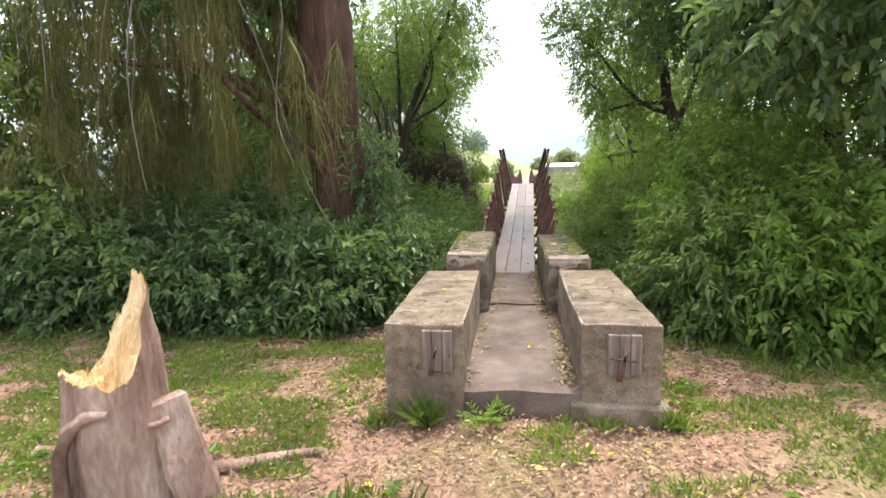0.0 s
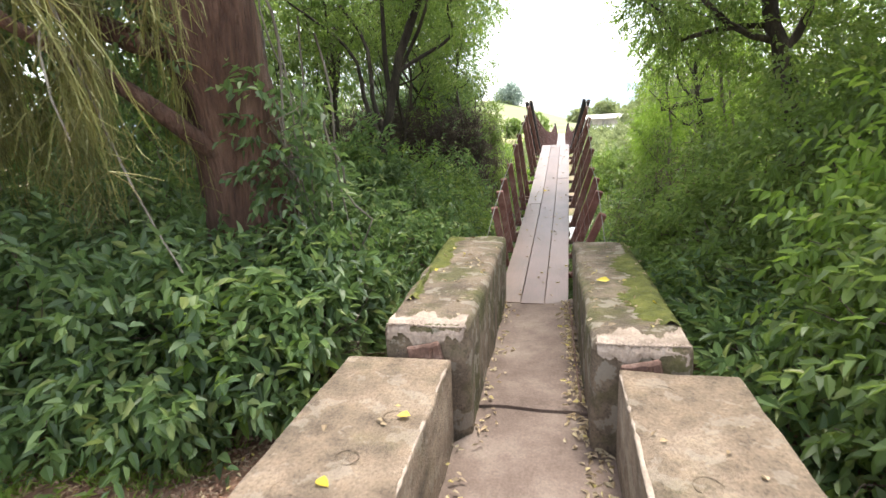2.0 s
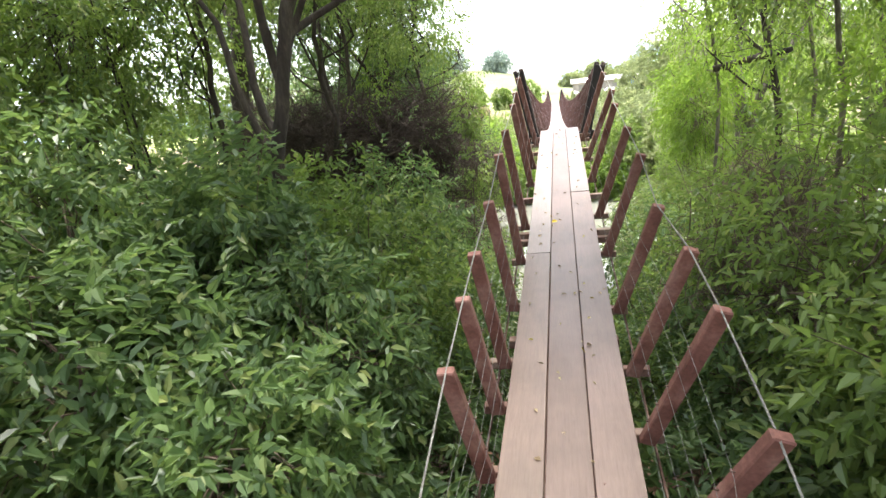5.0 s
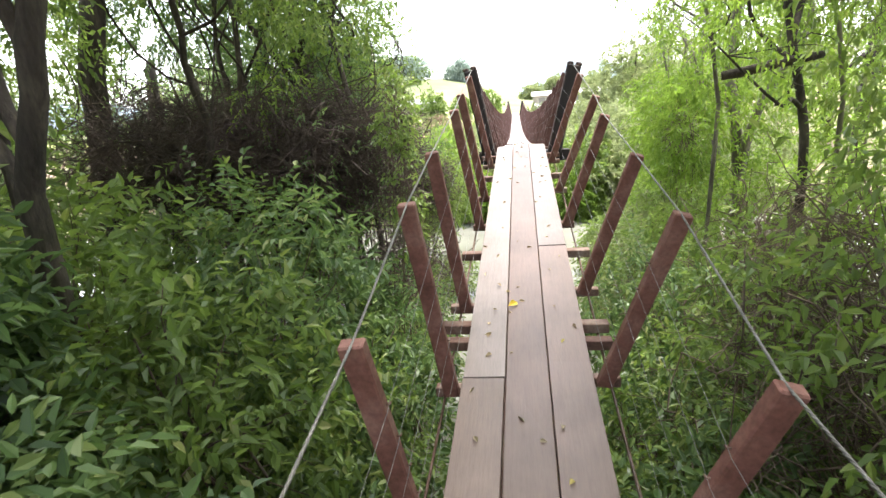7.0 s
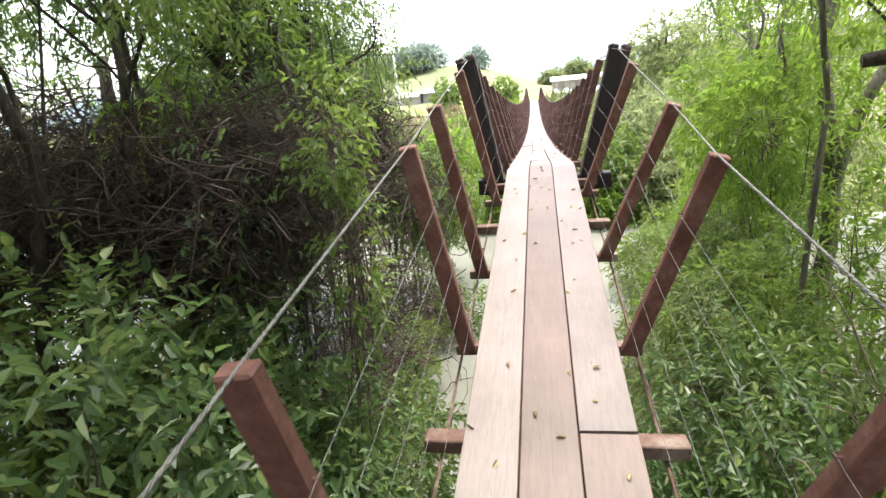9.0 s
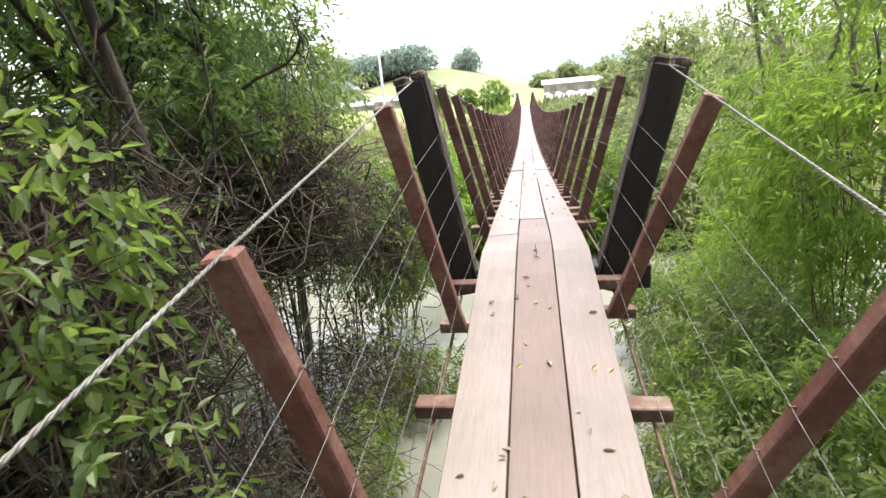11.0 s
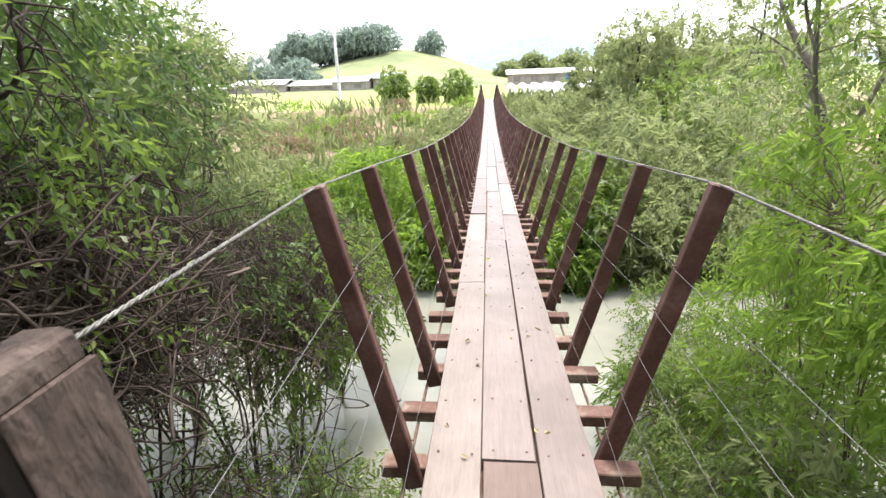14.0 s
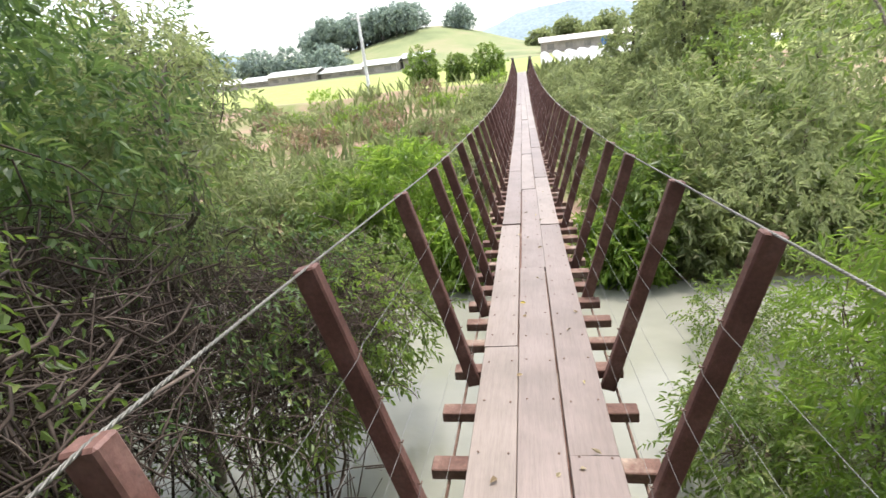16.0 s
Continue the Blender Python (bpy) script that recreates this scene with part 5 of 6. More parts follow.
tree("broad_leaved_tree", "overhanging tree with broad dark leaves", [(4.4, 3.4, 0, 0.16), (4.3, 3.3, 1.5, 0.14), (4.0, 3.0, 3.2, 0.11), (3.7, 2.6, 5.0, 0.06)],
     [(0.55, (2.3, 2.0, 3.3), 0.05), (0.6, (2.6, 3.2, 4.4), 0.05), (0.5, (5.4, 2.4, 3.8), 0.06), (0.7, (3.2, 1.4, 4.2), 0.04)],
     [(2.8, 2.1, 3.2, 0.9, 0.8, 0.75), (3.6, 1.7, 2.9, 1.0, 0.8, 0.8), (4.4, 2.2, 4.4, 1.6, 1.4, 1.2), (5.8, 2.6, 3.4, 1.4, 1.4, 1.6), (2.9, 3.6, 4.4, 1.1, 1.2, 0.9)], 2600, 7, 0.14, 0.075, LEAF_DARK, BARK_DARK, 34, gap=0.02, droop=0.45)

# -- slope, right
for k, (x, y, top, rx, leaf) in enumerate([(1.95, 4.6, 0.55, 0.7, LEAF_MID), (2.9, 4.6, 1.9, 1.0, LEAF_MID), (2.0, 6.0, 0.95, 0.75, LEAF_MID), (3.1, 6.2, 2.3, 1.1, LEAF_MID), (1.95, 7.4, 1.2, 0.75, LEAF_MID), (4.2, 5.2, 2.8, 1.2, LEAF_MID), (3.0, 7.9, 1.7, 1.0, LEAF_MID), (2.1, 8.8, 1.5, 0.8, LEAF_MID), (3.2, 9.6, 1.7, 1.0, LEAF_LIGHT), (1.95, 10.2, 0.5, 0.6, LEAF_MID), (4.6, 7.0, 2.0, 1.3, LEAF_DARK), (2.3, 11.6, 0.2, 0.7, LEAF_MID), (3.6, 12.2, 0.9, 1.0, LEAF_LIGHT), (4.8, 10.4, 2.0, 1.3, LEAF_LIGHT), (2.2, 13.2, -0.4, 0.6, LEAF_MID), (3.6, 14.8, 0.5, 1.0, LEAF_LIGHT)]):
    g = max(float(ground_z(x, y)), -2.7)
    h = top - g
    plant("bush", "tall leafy bush on the slope beside the bridge", "bush", (x, y), [(x, y, g + h * 0.66, rx, rx, h * 0.4), (x + 0.2, y, g + h * 0.32, rx * 0.9, rx * 0.9, h * 0.34)], 1150 if y < 7 else 520 if y < 11.5 else 760, 8, 0.1, 0.042, leaf, TWIG, 340 + k, 9, group="bushes on the slope", gap=0.12 if y < 7 else 0.34, droop=0.35)

# -- trees, right
tree("slim_tree", "slim tree arching over the bridge with dark bare limbs", [(3.3, 7.6, 0, 0.14), (3.2, 7.7, 1.8, 0.12), (2.9, 8.0, 3.2, 0.10), (2.6, 8.4, 5.2, 0.05)],
     [(0.55, (1.2, 8.4, 4.4), 0.05), (0.6, (1.35, 9.2, 3.7), 0.045), (0.5, (4.6, 8.2, 4.8), 0.06), (0.75, (2.0, 7.2, 5.4), 0.04)],
     [(2.1, 9.2, 4.6, 1.0, 1.4, 1.0), (3.9, 8.2, 4.4, 1.3, 1.6, 1.0), (3.0, 6.2, 4.8, 1.4, 1.3, 0.9), (1.2, 9.2, 4.7, 0.6, 1.2, 0.5), (2.0, 9.9, 3.2, 0.5, 0.8, 0.6), (1.9, 8.2, 3.6, 0.8, 0.9, 0.8), (1.5, 8.8, 5.4, 1.0, 1.2, 0.7), (0.9, 9.0, 6.4, 1.2, 1.3, 0.5), (2.4, 7.4, 5.6, 1.2, 1.1, 0.8), (4.4, 7.4, 3.0, 1.2, 1.2, 0.9), (5.2, 9.0, 3.4, 1.3, 1.4, 1.1), (3.2, 8.6, 2.9, 0.9, 0.9, 0.7)], 6600, 9, 0.08, 0.035, LEAF_MID, BARK_DARK, 35, gap=0.3, clump=0.5)
tree("slim_tree", "slender light green tree with drooping narrow leaves", [(3.2, 12.6, 0, 0.06), (3.25, 12.6, 1.2, 0.05), (3.0, 12.9, 3.0, 0.04), (3.4, 13.2, 5.4, 0.02)],
     [(0.5, (2.2, 12.9, 3.6), 0.03), (0.55, (4.2, 13.0, 4.2), 0.04), (0.6, (2.4, 14.0, 4.4), 0.03), (0.4, (2.0, 12.2, 2.4), 0.03)],
     [(2.7, 12.6, 3.0, 0.8, 1.0, 0.8), (3.2, 13.0, 4.2, 1.0, 1.2, 1.0), (4.6, 13.0, 3.4, 1.3, 1.6, 1.4), (2.4, 11.4, 2.5, 0.6, 0.9, 0.6)], 1200, 9, 0.08, 0.028, LEAF_LIGHT, BARK_DARK, 36, gap=0.48, clump=0.45, droop=0.5)
tree("slim_tree", "leaning tree with two grey trunks and narrow leaves", [(3.9, 16.2, 0, 0.13), (3.9, 16.2, 0.5, 0.11), (3.7, 16.4, 2.0, 0.09), (3.9, 16.6, 4.6, 0.04)],
     [(0.3, (4.6, 16.9, 4.8), 0.09), (0.55, (2.6, 16.6, 3.2), 0.035), (0.55, (3.0, 17.6, 3.4), 0.035), (0.6, (2.8, 15.6, 2.6), 0.03)],
     [(2.9, 16.2, 2.2, 0.75, 0.9, 0.75), (3.2, 17.0, 3.6, 0.8, 1.1, 0.9), (4.4, 16.6, 4.2, 1.2, 1.4, 1.2), (3.4, 15.6, 0.9, 0.6, 0.8, 0.7), (4.6, 15.0, 2.4, 1.2, 1.4, 1.6), (5.2, 18.0, 3.0, 1.2, 1.6, 1.8)], 1500, 9, 0.105, 0.028, LEAF_LIGHT, BARK_GREY, 37, gap=0.36, droop=0.6)
tree("slim_tree", "pale tree with sparse crown at the water", [(5.4, 21.5, 0, 0.14), (5.3, 21.6, 0.6, 0.11), (4.9, 22.0, 2.2, 0.08), (4.4, 22.6, 3.8, 0.03)],
     [(0.5, (3.6, 21.6, 3.2), 0.04), (0.6, (4.0, 23.4, 3.0), 0.03), (0.45, (6.6, 22.0, 4.0), 0.05), (0.75, (5.0, 22.4, 4.8), 0.03)],
     [(4.6, 22.2, 2.6, 1.2, 1.3, 1.1), (6.2, 21.8, 2.2, 1.5, 1.5, 1.7), (3.8, 22.4, 0.4, 0.9, 1.2, 1.0), (5.4, 20.8, 0.0, 1.4, 1.3, 1.3)], 1000, 8, 0.12, 0.036, LEAF_PALE, BARK_GREY, 38, gap=0.4, droop=0.5)
for k, (x, y) in enumerate([(5.2, 14.0), (6.0, 11.0), (5.9, 9.0), (4.0, 10.8), (3.0, 10.4), (2.7, 14.2), (3.9, 13.4), (4.4, 18.0), (3.3, 19.0)]):
    tree("slim_tree", "thin upright sapling among the bushes", [(x, y, 0, 0.036), (x + 0.1, y, 1.5, 0.03), (x - 0.25, y + 0.1, 4.0, 0.022), (x + 0.2, y, 6.5, 0.01)],
         [(0.5, (x - 0.9, y + 0.5, 4.4), 0.02), (0.6, (x + 0.8, y, 5.0), 0.02), (0.7, (x - 0.6, y - 0.4, 5.8), 0.015)],
         [(x - 0.3, y, 4.6, 1.1, 1.1, 1.2), (x + 0.3, y, 2.6, 1.0, 1.0, 1.3)], 520, 8, 0.1, 0.04, LEAF_LIGHT if k % 2 else LEAF_MID, BARK_GREY, 400 + k, group="saplings", gap=0.4, clump=0.5, droop=0.4)

# two overhead crowns added, largely out of view, to darken the left thicket
tree("canopy_tree", "tall tree, crown added overhead to shade the thicket", [(-5.6, 12.4, 0, 0.2), (-5.6, 12.4, 2.0, 0.17), (-5.2, 12.6, 4.4, 0.13), (-4.6, 12.8, 6.6, 0.06)],
     [(0.6, (-3.2, 11.4, 5.8), 0.07), (0.6, (-3.4, 14.2, 5.6), 0.07), (0.5, (-7.0, 13.0, 5.6), 0.08)],
     [(-4.2, 12.6, 5.9, 1.9, 2.2, 1.0), (-3.0, 14.0, 5.6, 1.2, 1.5, 0.8), (-6.4, 12.0, 5.4, 1.6, 2.2, 1.2), (-3.4, 10.4, 5.9, 1.4, 1.4, 0.8)], 1700, 9, 0.09, 0.042, LEAF_MID, BARK_DARK, 41, gap=0.42, clump=0.8)
tree("canopy_tree", "tall tree, crown added overhead to shade the thicket", [(-5.4, 16.8, 0, 0.18), (-5.4, 16.8, 1.5, 0.16), (-5.0, 16.8, 4.2, 0.12), (-4.4, 16.6, 6.4, 0.06)],
     [(0.6, (-3.0, 15.6, 5.8), 0.06), (0.6, (-3.2, 18.0, 5.6), 0.06), (0.5, (-6.8, 17.4, 5.4), 0.07)],
     [(-4.2, 16.6, 6.0, 2.0, 2.3, 0.9), (-2.8, 16.2, 6.0, 1.2, 1.8, 0.7), (-6.2, 16.6, 5.4, 1.6, 2.2, 1.2), (-3.0, 18.4, 5.8, 1.3, 1.4, 0.7), (-2.6, 14.0, 6.2, 1.2, 1.4, 0.7)], 2000, 9, 0.1, 0.046, LEAF_MID, BARK_DARK, 43, gap=0.3, clump=0.8)
tree("canopy_tree", "tall tree arching above the bridge head", [(4.9, 5.6, 0, 0.2), (4.8, 5.6, 2.0, 0.17), (4.2, 5.6, 4.6, 0.12), (3.2, 5.6, 6.6, 0.06)],
     [(0.65, (1.8, 4.6, 6.2), 0.07), (0.65, (2.0, 7.0, 6.2), 0.07), (0.55, (5.8, 6.0, 5.8), 0.07)],
     [(2.7, 5.4, 6.2, 1.7, 1.6, 1.0), (4.6, 5.0, 5.4, 1.6, 1.6, 1.4), (1.5, 5.8, 6.0, 0.8, 1.2, 0.6), (2.4, 4.8, 4.2, 0.9, 0.9, 1.0), (3.4, 4.4, 3.6, 1.1, 0.9, 1.1), (4.0, 4.6, 4.2, 1.2, 1.0, 1.2), (3.2, 5.2, 4.7, 1.0, 1.0, 1.0)], 5000, 9, 0.085, 0.04, LEAF_DARK, BARK_DARK, 42, gap=0.05, clump=0.8)

tree("canopy_tree", "tree with airy dark crown above the vine thicket", [(-6.4, 9.8, 0, 0.16), (-6.4, 9.8, 1.8, 0.14), (-6.2, 10.2, 3.6, 0.1), (-6.0, 10.6, 5.6, 0.05)],
     [(0.5, (-4.6, 10.2, 4.2), 0.06), (0.55, (-7.6, 12.0, 4.6), 0.06), (0.45, (-5.2, 9.0, 4.6), 0.05)],
     [(-5.2, 10.4, 3.4, 1.4, 1.4, 1.3), (-7.5, 12.5, 3.6, 1.8, 1.6, 1.7), (-6.2, 9.2, 4.4, 1.6, 1.4, 1.3), (-9.2, 14.6, 4.0, 2.2, 2.0, 2.2)], 3000, 9, 0.095, 0.042, LEAF_MID, BARK_DARK, 44, gap=0.3, clump=0.55)
tree("slim_tree", "pale green young tree leaning over the water", [(-4.6, 19.4, 0, 0.09), (-4.5, 19.4, 0.4, 0.07), (-4.1, 19.4, 1.6, 0.05), (-3.8, 19.6, 3.0, 0.02)],
     [(0.5, (-3.3, 18.8, 2.4), 0.03), (0.6, (-4.6, 20.2, 3.0), 0.03), (0.55, (-3.4, 20.0, 2.8), 0.025)],
     [(-3.9, 19.4, 2.5, 0.9, 1.0, 0.75), (-3.4, 18.7, 1.8, 0.7, 0.9, 0.6), (-4.9, 20.2, 2.9, 1.0, 1.1, 0.9)], 900, 8, 0.1, 0.036, LEAF_PALE, BARK_GREY, 45, gap=0.2, clump=0.5, droop=0.4)
for k, (x, y, z, rx, ry, rz) in enumerate([(-1.24, 11.5, 1.1, 0.12, 0.3, 0.6), (-1.3, 11.5, 1.9, 0.14, 0.3, 0.4), (-2.1, 18.8, 0.1, 0.6, 0.9, 0.7)]):
    plant("riverside_shrub", "bright green backlit shrub beside the bridge", "bush", (x - 0.5, y), [(x, y, z, rx, ry, rz)], (80, 80, 170)[k], 6, 0.075, 0.034, LEAF_LIGHT if k == 2 else LEAF_MID, TWIG, 860 + k, 4, stem_r=0.01, twigs=25, twig=0.18, group="riverside shrubs", gap=0.1, droop=0.4)

# -- dense woods that close both sides
for k, (x, y, z, r, h) in enumerate([(-8.6, 5.6, 2.4, 2.4, 2.9), (-6.4, 7.4, 3.6, 1.8, 2.4), (-8.6, 10.5, 1.7, 2.3, 2.2), (-9.8, 14.5, 0.5, 2.2, 2.0), (-9.5, 19.0, 0.8, 2.4, 2.4), (7.6, 3.5, 2.4, 2.2, 2.9), (7.8, 8.0, 1.6, 2.2, 2.3), (7.8, 12.6, 1.0, 2.2, 2.5), (7.6, 17.2, 0.8, 2.0, 2.4), (8.8, 21.5, 0.2, 2.2, 2.4)]):
    tree("woodland_tree", "dense green tree in the wood along the bank", [(x, y, 0, 0.2), (x, y, 1.5, 0.17), (x + 0.2, y, 3.5, 0.12), (x, y, z + h, 0.04)],
         [(0.5, (x - r * 0.6, y, z + 1), 0.07), (0.5, (x + r * 0.6, y + 0.4, z + 1), 0.07)],
         [(x, y, z, r, 2.7, h), (x, y, z - 1.5, r, 2.6, 1.5)], 1150 if x < 0 else 850, 8, 0.15, 0.065, ((LEAF_DARK, LEAF_MID) if x < 0 else (LEAF_LIGHT, LEAF_PALE))[k % 2], BARK_DARK, 420 + k, group="woodland trees", gap=0.22 if x < 0 or y < 5 else 0.42, clump=0.7)

# -- far bank
for k, (x, y, z, rx, ry, rz, leaf) in enumerate([(-3.2, 27.2, -0.7, 1.35, 1.3, 1.6, LEAF_LIGHT), (-5.2, 27.6, -1.1, 1.3, 1.3, 1.2, LEAF_MID), (-7.4, 27.4, -0.9, 1.6, 1.4, 1.4, LEAF_PALE), (-10.5, 29, -0.6, 2.2, 1.8, 1.6, LEAF_MID), (-2.4, 31.5, -1.1, 1.0, 1.6, 0.9, LEAF_PALE), (-4.8, 33.5, -1.1, 1.6, 1.6, 0.8, LEAF_LIGHT), (-2.6, 40, -0.9, 0.8, 2.2, 0.5, LEAF_PALE), (-2.7, 49, -0.3, 1.1, 3.0, 0.7, LEAF_PALE), (-9, 36, -1.3, 2.4, 3, 0.6, LEAF_PALE),
        (1.9, 25.9, -1.7, 0.9, 0.9, 0.8, LEAF_LIGHT), (3.4, 26.2, -1.5, 1.1, 1.0, 1.0, LEAF_PALE), (5.4, 26.4, -1.4, 1.3, 1.0, 1.1, LEAF_PALE), (7.6, 26.6, -1.2, 1.4, 1.1, 1.3, LEAF_MID), (-1.9, 26.2, -1.6, 0.8, 1.0, 0.8, LEAF_LIGHT), (2.4, 27.0, -0.9, 1.0, 1.4, 1.3, LEAF_MID), (4.2, 28.0, -0.4, 1.5, 1.6, 1.7, LEAF_PALE), (6.6, 28.5, 0.2, 1.8, 1.8, 2.2, LEAF_PALE), (2.6, 33, -0.7, 1.1, 2.0, 1.1, LEAF_PALE), (4.9, 35, 0.0, 1.6, 2.2, 1.6, LEAF_PALE), (7.8, 36, 0.6, 2.2, 2.4, 2.2, LEAF_MID), (2.2, 40, -0.3, 1.0, 2.2, 1.1, LEAF_PALE), (4.2, 44, 0.1, 1.5, 2.6, 1.3, LEAF_PALE), (1.9, 48, 0.1, 1.0, 2.6, 0.9, LEAF_PALE), (10.5, 33, 0.8, 2.2, 2.4, 2.6, LEAF_MID), (2.9, 53, 0.4, 1.6, 1.8, 0.7, LEAF_PALE)]):
    plant("bank_bush", "sunlit bush on the far river bank", "bush", (x, y), [(x, y, z, rx, ry, rz), (x + 0.3 * rx, y - 0.3 * ry, z - 0.3 * rz, rx * 0.7, ry * 0.7, rz * 0.7)], 520, 8, 0.24, 0.075, leaf, TWIG, 500 + k, 4, stem_r=0.03, twigs=20, group="bushes on the far bank", gap=0.15, clump=0.8)
for k, (x, y, top, r) in enumerate([(7.2, 42, 5.2, 1.9), (9.6, 45, 5.6, 2.2), (12.5, 41, 6.2, 2.6), (6.4, 50, 3.4, 1.5), (-14.5, 31, 4.6, 2.4), (-17.5, 36, 4.8, 2.8), (15.5, 36, 7.0, 3.0), (-12.6, 26.5, 3.6, 1.9)]):
    tree("bank_tree", "grey-green tree on the far bank", [(x, y, 0, 0.2), (x, y, 0.8, 0.16), (x, y, 2.0, 0.1), (x, y, top - 0.6, 0.04)], [(0.5, (x - r * 0.6, y, top - 1), 0.06), (0.5, (x + r * 0.5, y, top - 1.2), 0.06)],
         [(x, y, top - r * 0.8, r, r, r * 0.8), (x - 0.5 * r, y - 0.3, top - r * 1.5, r * 0.8, r, r * 0.7), (x + 0.5 * r, y, top - r * 1.6, r * 0.8, r, r * 0.7)], 640, 8, 0.3, 0.1, LEAF_PALE, BARK_DARK, 540 + k, group="trees on the far bank", gap=0.34, clump=1.0)
for k, (x, y, top, r) in enumerate([(-9.1, 62, 3.2, 1.35), (-6.15, 63, 2.4, 0.95), (-3.3, 62, 2.9, 1.3)]):
    plant("fruit_tree", "small rounded green tree at the field's edge", "tree", (x, y), [(x, y, top - r * 1.0, r, r, r * 1.05), (x + 0.2, y, top - r * 1.7, r * 0.75, r, r * 0.8)], 420, 8, 0.3, 0.12, LEAF_MID, BARK_DARK, 560 + k, 3, stem_r=0.07, twigs=0, group="small trees at the field", gap=0.05, clump=0.8)


scrub_rng = rng_of(63)
for k in range(84):
    x, y = scrub_rng.uniform(-24, -1.9), scrub_rng.uniform(30, 54.5)
    r = scrub_rng.uniform(0.5, 1.3)
    g = float(ground_z(x, y))
    plant("scrub_clump", "dry pale scrub on the bare far bank", "scrub", (x, y), [(x, y, g + r * 0.3, r, r, r * 0.5)], 90, 7, 0.26, 0.07, (LEAF_PALE, LEAF_DRY, LEAF_LIGHT)[k % 3], TWIG, 700 + k, 2, stem_r=0.015, twigs=0, group="scrub on the far bank", gap=0.1)


def reeds():
    rng = rng_of(61)
    th = thing("reed_bed", "pale tall grass and reeds on the far bank", "reeds", kind="stuff")
    n = 16000
    x, y = rng.uniform(-14, 12, n), rng.uniform(29.5, 56, n)
    c = x - axis_x(y)
    ok = (np.abs(c) > 1.2) & (rng.uniform(0, 1, n) < np.where(c > 0, 1.0, np.where(y > 36, 0.12, 0.2)))
    x, y = x[ok], y[ok]
    P = np.stack([x, y, ground_z(x, y) - 0.03], -1)
    way = np.stack([rng.normal(0, 0.22, len(x)), rng.normal(0, 0.22, len(x)), np.ones(len(x))], -1)
    part_q("turf", leaf_array(P, way, 1.15, 0.09, rng, 0.1, 0.3), LEAF_PALE, th)


reeds()


# ---- distance: field, sheds, hill woods ----
def long_shed(name, label, x0, x1, y0, y1, z0, z1, roof_mat, bays, door_x=None):
    th = thing(name, label, "shed")
    part_q("wall", box_q(x0, x1, y0, y1, z0, z1 - 0.5), WALL_TAN, th)
    V = np.array([(x0 - 0.5, y0 - 0.6, z1 - 0.45), (x1 + 0.5, y0 - 0.6, z1 - 0.45), (x1 + 0.5, (y0 + y1) / 2, z1 + 0.5), (x0 - 0.5, (y0 + y1) / 2, z1 + 0.5), (x1 + 0.5, y1 + 0.6, z1 - 0.45), (x0 - 0.5, y1 + 0.6, z1 - 0.45)])
    low = V - (0, 0, 0.12)
    F = [(0, 1, 2, 3), (3, 2, 4, 5), (7, 6, 9, 8), (8, 9, 11, 10), (0, 6, 7, 1), (5, 4, 10, 11), (0, 3, 9, 6), (3, 5, 11, 9), (1, 7, 8, 2), (2, 8, 10, 4)]
    part_q("roof", (np.concatenate([V, low]), np.array(F)), roof_mat, th)
    for k in range(bays):
        x = x0 + (x1 - x0) * (k + 0.5) / bays
        part_q("window", box_q(x - 0.7, x + 0.7, y0 - 0.05, y0 + 0.05, z0 + 0.7, z1 - 0.9), DULL_GLASS, th)
    if door_x is not None:
        part_q("door", box_q(door_x - 0.55, door_x + 0.55, y0 - 0.08, y0 + 0.04, z0, z0 + 2.2), BLUE_PAINT, th, "bright blue door")
    return th


long_shed("farm_shed", "long low farm shed with pale roof and blue door", 3.0, 21, 130, 138, 0.2, 2.9, ROOF_WHITE, 5, 15.2)
for k, (x0, x1, y0, top) in enumerate([(-72, -54, 126, 2.0), (-53.5, -43, 123, 2.5), (-42.5, -33, 125, 2.1), (-32.5, -25.5, 122, 2.6), (-25, -19.5, 126, 3.1)]):
    long_shed("greenhouse", "low greenhouse with pale sheeted roof by the field", x0, x1, y0, y0 + 7, 0.2, top, WHITE_SHEET, int((x1 - x0) / 3))


def tunnels():
    for k in range(11):
        x = 2.0 + 2.1 * k
        th = thing("plastic_tunnel", "low white plastic crop tunnel in the field", "crop tunnel", "crop tunnels")
        ys = np.linspace(64 + 0.5 * k, 116, 8)
        a = np.linspace(0, np.pi, 9)
        V = np.array([(x + 0.1 * (y - 64) * 0.2 + 0.75 * math.cos(t), y, 0.26 + 0.7 * math.sin(t)) for y in ys for t in a])
        i, j = np.meshgrid(np.arange(7), np.arange(8), indexing="ij")
        q = i * 9 + j
        part_q("sheet", (V, np.stack([q, q + 1, q + 10, q + 9], -1).reshape(-1, 4)), WHITE_SHEET, th, smooth=True)


tunnels()


def utility_pole():
    th = thing("utility_pole", "tall pale concrete utility pole on the far bank", "utility pole")
    z = float(ground_z(-12.9, 58.0))
    part_q("shaft", [tube([(-12.9, 58, z - 0.4), (-12.9, 58, z + 3), (-12.9, 58, 6.4)], [0.15, 0.13, 0.09], 8)], POLE_PAINT, th, smooth=True)
    part("crossarm", beam_bm((-13.5, 58, 6.1), (-12.3, 58, 6.1), 0.09, 0.09, (0, 0, 1), 0.01), POLE_PAINT, th)


utility_pole()


